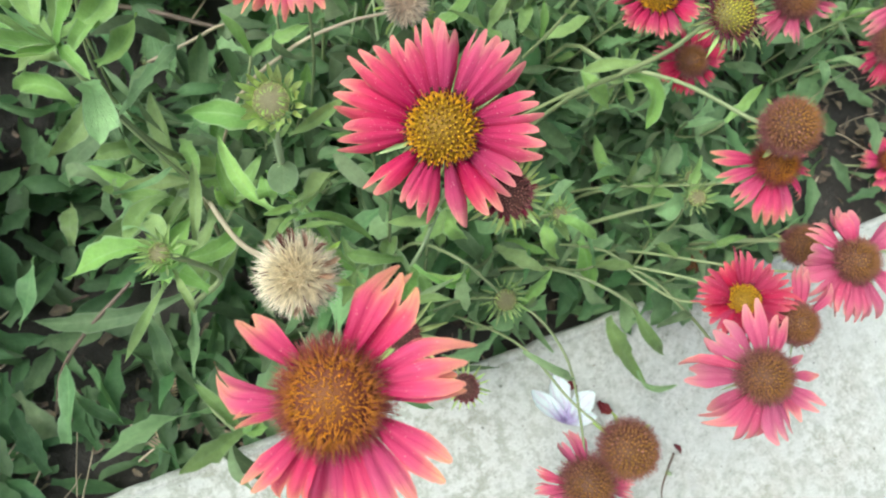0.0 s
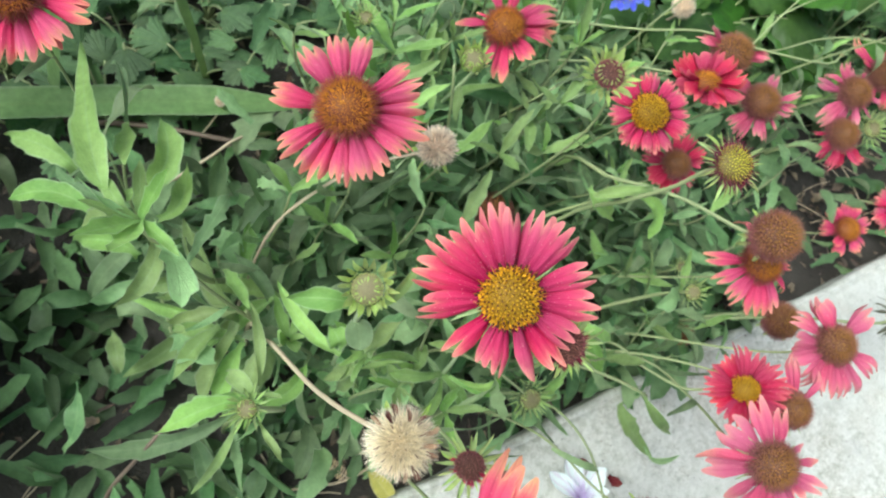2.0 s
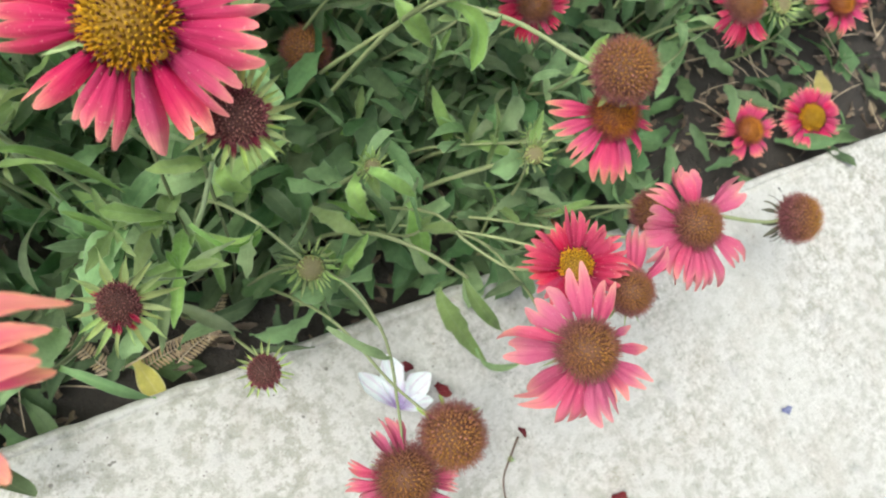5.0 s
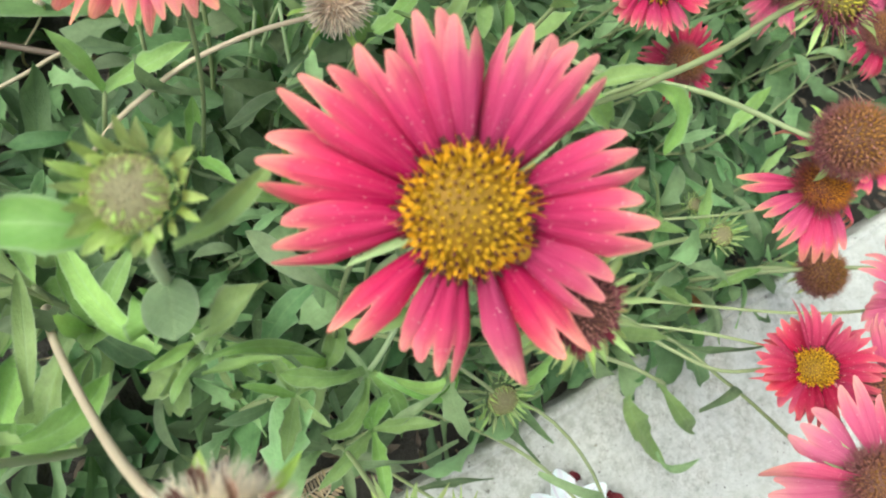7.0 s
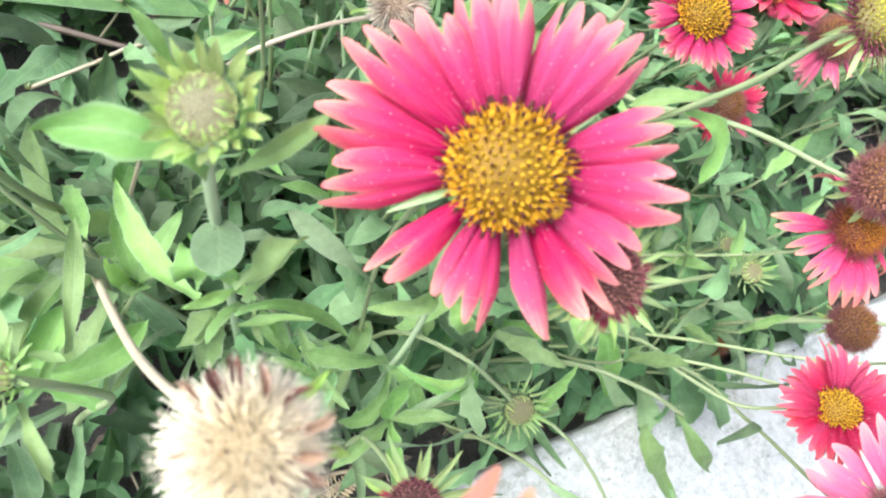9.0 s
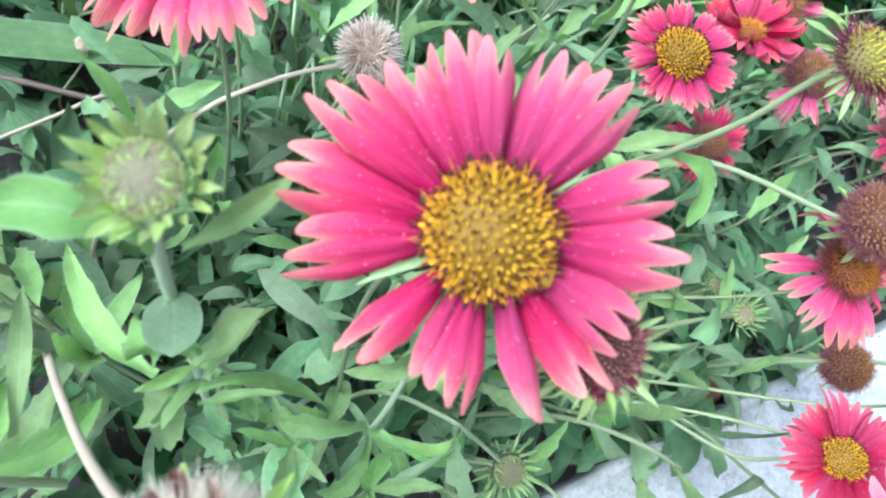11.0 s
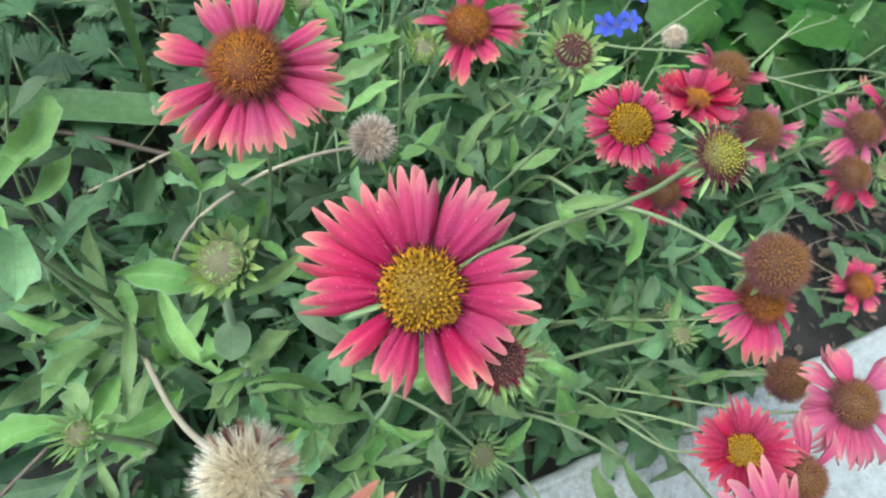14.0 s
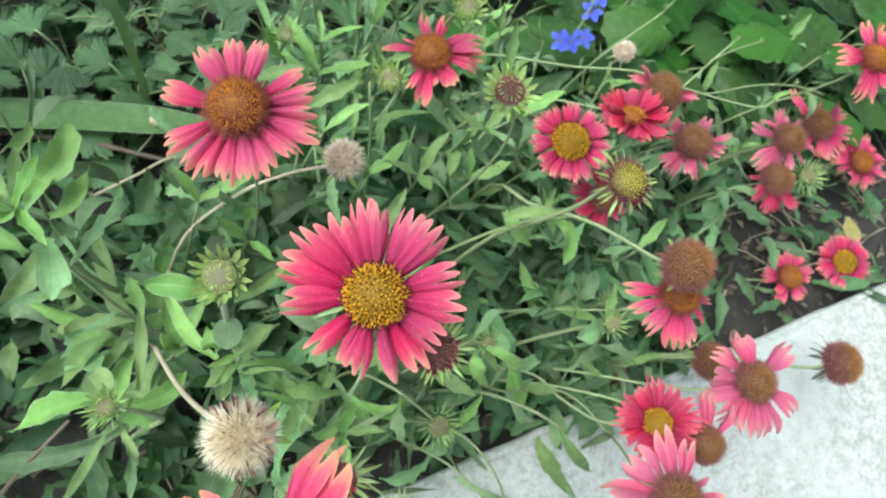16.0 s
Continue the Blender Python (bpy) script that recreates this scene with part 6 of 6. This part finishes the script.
twig("dark_twig", [(-0.30, 0.345, 0.0), (-0.242, 0.314, 0.012), (-0.190, 0.283, 0.014), (-0.121, 0.253, 0.012), (-0.06, 0.235, 0.0)], 0.0022, 0.0014, STEM_DARK, "dark woody twig lying behind the clump")
twig("dark_twig", [(-0.36, 0.06, -0.02), (-0.341, 0.075, 0.02), (-0.314, 0.083, 0.06), (-0.282, 0.097, 0.08)], 0.0016, 0.0010, STEM_DARK, "dark woody branch low in the clump")
twig("dry_twig", [(-0.13, 0.02, -0.026), (-0.16, 0.028, -0.02), (-0.20, 0.022, -0.022), (-0.24, 0.032, -0.026)], 0.0012, 0.0008, STEM_DRY, "dry broken stem on the soil by the kerb")

# ---- blue blossoms ----
BLUE_PETAL = [mesh_from("petal", *(lambda b: (b[0], b[1], PETAL_BLUE, b[2]))(petal_verts(random.Random(500 + i), 1.0, 0.30, 0.35, 0.2, 0.1, 0.1, 0.0, 0.0, 8, 1))) for i in range(3)]


def blue_flower():
    base = Vector((0.150, 0.300, SOIL_Z))
    thing = empty_thing("blue_flower", base, "small violet-blue blossoms on a thin upright stalk", "flower", "")
    r = random.Random(9)
    line = smooth_line([(0.150, 0.300, SOIL_Z), (0.147, 0.288, 0.05), (0.147, 0.282, 0.09), (0.158, 0.292, 0.122)], 14)
    part("stem", stem_mesh([p - base for p in line], 0.0012, 0.0007, STEM, 0, r, 6), thing)
    for c in ((0.155, 0.286, 0.104), (0.164, 0.292, 0.112), (0.139, 0.275, 0.084), (0.147, 0.272, 0.090), (0.133, 0.281, 0.080)):
        m = head_pose(c, (r.uniform(-25, 25), r.uniform(-25, 25)))
        m.translation = Vector(c) - base
        core = part("blossom", disc_for("green", 0), thing, m @ Matrix.Diagonal((0.0016, 0.0016, 0.0016, 1)))
        for i in range(5):
            part("petal", BLUE_PETAL[i % 3], core, Matrix.Diagonal((1 / 0.0016, 1 / 0.0016, 1 / 0.0016, 1)) @ pose(0, 0, 0, 0, 0, 72 * i + r.uniform(-10, 10)) @ pose(0, 0, 0, 0, -12, 0) @ Matrix.Diagonal((0.0105, 0.0115, 0.0105, 1)))


blue_flower()


# ---- on the kerb and the soil ----
def fallen_flower():
    base = Vector((-0.055, -0.058, 0.002))
    thing = empty_thing("fallen_blossom", base, "fallen white blossom with violet throat lying on the kerb", "flower", "")
    r = random.Random(21)
    for a, ln, w in ((146, 0.027, 0.25), (114, 0.026, 0.30), (50, 0.020, 0.38), (12, 0.016, 0.34), (84, 0.012, 0.34)):
        v = petal_verts(r, 1.0, w * 0.95, 0.40, 0.35, -0.10, r.uniform(-0.2, 0.2), 0.0, -0.1, 11, 1)
        ln *= 1.38
        me = mesh_from("petal", v[0], v[1], PETAL_WHITE, v[2])
        turn = pose(0, 0, 0, 0, 0, a - 22)
        part("petal", me, thing, Matrix.Translation((0.0, 0.0, 0.001)) @ turn @ pose(0, 0, 0, r.uniform(-8, 8), -16, 0) @ Matrix.Diagonal((ln, ln * 0.9, ln, 1)))


fallen_flower()


def dried_petal(seed, at, size, az, mat, label):
    r = random.Random(seed)
    v = blade(r, 0.32, 3, 0.3, 0.5, 0.5, r.uniform(-0.8, 0.8), 0.05, 10, 0.5, 0.55)
    ob = new("dried_petal", mesh_from("dried_petal", v[0], v[1], mat, v[2]))
    ob.matrix_world = leaf_pose(at, az, 4, size, r.uniform(-20, 20))
    tagged(ob, label, "petal", "fallen petals")


OLD = "shrivelled dark red petal lying on the concrete"
CRUMB = petal_material("petal_crumbled", (0.10, 0.012, 0.02), (0.20, 0.03, 0.04), (0.24, 0.07, 0.05))
dried_petal(1, (-0.038, -0.040, 0.003), 0.010, 150, CRUMB, OLD)
dried_petal(2, (-0.028, -0.054, 0.003), 0.013, -60, CRUMB, OLD)
dried_petal(3, (0.012, -0.099, 0.003), 0.008, -70, CRUMB, OLD)
dried_petal(4, (0.054, -0.162, 0.003), 0.013, -30, CRUMB, OLD)
FADED = petal_material("petal_violet_faded", (0.20, 0.20, 0.38), (0.30, 0.31, 0.50), (0.42, 0.43, 0.56))
dried_petal(5, (0.207, -0.165, 0.003), 0.010, -20, FADED, "faded violet-blue petal lying on the concrete")
twig("dry_stalk", [(0.010, -0.104, 0.002), (-0.001, -0.114, 0.002), (-0.010, -0.124, 0.002), (-0.014, -0.140, 0.002)], 0.0007, 0.0005, STEM_DARK, "thin dry stalk with tiny pods lying on the kerb", [(-0.001, -0.114, 0.003)])


def grit():
    """Crumbs of concrete and soil lying on the kerb."""
    r = random.Random(71)
    s = Soup()
    for i in range(900):
        x, y = r.uniform(-0.30, 0.35), -0.008 - 0.30 * r.random() ** 1.4
        d = r.uniform(0.0003, 0.0009) * (1.6 if r.random() < 0.08 else 1.0)
        c = [Vector((r.uniform(0.5, 1) * a, r.uniform(0.5, 1) * b, r.uniform(0.5, 1) * e)) * d for a, b, e in ((1, 0, 0), (0, 1, 0), (-1, 0, 0), (0, -1, 0), (0, 0, 1))]
        s.add([p + Vector((x, y, 0.0006)) for p in c], [(0, 1, 4), (1, 2, 4), (2, 3, 4), (3, 0, 4)], [(0.5, 0.5)] * 5)
    tagged(new("grit", s.mesh("grit", GRIT, False)), "crumbs of concrete and soil on the kerb", "grit", kind="stuff")


GRIT = leaf_material("grit", (0.09, 0.08, 0.065), (0.46, 0.44, 0.38), rib=(0.3, 0.28, 0.24), through=0.0, spread=0.3, rand="island", sheen=0.0)
grit()


def litter():
    """Dry leaves, chips and stalks strewn over the soil."""
    r = random.Random(31)
    shapes = [blade(r, r.uniform(0.10, 0.28), r.choice((0, 3)), 0.4, r.uniform(-0.4, 0.8), 0.4, r.uniform(-1, 1), 0.06, 8, 0.5, 0.5) for _ in range(8)]
    s = Soup()
    for i in range(4200):
        x, y = r.uniform(-0.55, 0.9), r.uniform(0.003, 0.5)
        if x < -0.2 and y > 0.07 and i % 4:
            continue
        v, f, uv = r.choice(shapes)
        m = leaf_pose((x, y, SOIL_Z + height_noise(x, y) + r.uniform(0.002, 0.010)), r.uniform(0, 360), r.uniform(-12, 16), r.uniform(0.004, 0.017), r.uniform(-50, 50))
        s.add([m @ Vector(p) for p in v], f, uv)
    tagged(new("leaf_litter", s.mesh("leaf_litter", LEAF_DRY)), "brown dry leaves and chips strewn on the soil", "litter", kind="stuff")


litter()


def straw():
    """Thin dry stalks lying about on the soil."""
    r = random.Random(61)
    s = Soup()
    for i in range(620):
        x, y = r.uniform(-0.5, 0.9), r.uniform(0.006, 0.45)
        if x < -0.2 and y > 0.07 and i % 4:
            continue
        a, ln = r.uniform(0, 6.3), r.uniform(0.015, 0.06)
        z = SOIL_Z + 0.007 + height_noise(x, y)
        c = r.uniform(-0.25, 0.25)
        line = [Vector((x + math.cos(a + c * q) * ln * q, max(0.004, y + math.sin(a + c * q) * ln * q), z + 0.008 * q * r.random())) for q in (0.0, 0.35, 0.7, 1.0)]
        s.add(*tube(line, [r.uniform(0.0003, 0.0007)] * 4, 4))
    tagged(new("straw", s.mesh("straw", STEM_DRY)), "thin dry straw-coloured stalks lying on the soil", "litter", kind="stuff")


straw()


def fern_leaf(seed, at, az, size):
    """A dry feathery leaf: a rib with paired leaflets."""
    r = random.Random(seed)
    base = Vector(at)
    thing = empty_thing("dry_fern_leaf", base, "dry buff feathery leaf with paired leaflets on the soil", "leaf", "dry leaves")
    v = blade(r, 0.2, 0, 0, 0.2, 0.2, 0.1, 0.02, 6, 0.5, 0.5)
    me = mesh_from("leaflet", v[0], v[1], STRAW, v[2])
    turn = pose(0, 0, 0, 0, 0, az)
    part("rib", stem_mesh([turn @ Vector((size * i / 8, 0.04 * size * math.sin(i * 0.5), 0.001)) for i in range(9)], 0.0005, 0.0003, STEM_DRY, 0, r, 5), thing)
    for i in range(13):
        for sd in (1, -1):
            f = (i + 1) / 14
            part("leaflet", me, thing, turn @ Matrix.Translation((size * f, 0.02 * size, 0.001)) @ pose(0, 0, 0, 0, 0, sd * 72) @ Matrix.Diagonal((size * 0.2, size * 0.14, size * 0.2, 1)))


STRAW = leaf_material("leaf_straw", (0.40, 0.29, 0.16), (0.55, 0.43, 0.28), rib=(0.4, 0.3, 0.18), through=0.15)
for i, (x, y, a) in enumerate(((-0.165, 0.014, 25), (-0.145, 0.020, 60), (-0.185, 0.016, 15), (-0.30, 0.03, 70), (-0.315, 0.022, 20), (-0.20, 0.022, 120))):
    fern_leaf(i, (x, y, SOIL_Z + 0.012), a, 0.030)
ob = new("fallen_leaf", leaf_mesh("yellow", 0))
ob.matrix_world = leaf_pose((-0.186, 0.022, SOIL_Z + 0.016), -75, 10, 0.032, 10, 1.3)
tagged(ob, "yellowing fallen leaf standing by the kerb", "leaf", "dry leaves")
ob = new("fallen_leaf", leaf_mesh("yellow", 1))
ob.matrix_world = leaf_pose((0.43, 0.075, SOIL_Z + 0.012), -120, 8, 0.04, 20, 1.2)
tagged(ob, "pale fallen leaf curled on bare soil", "leaf", "dry leaves")
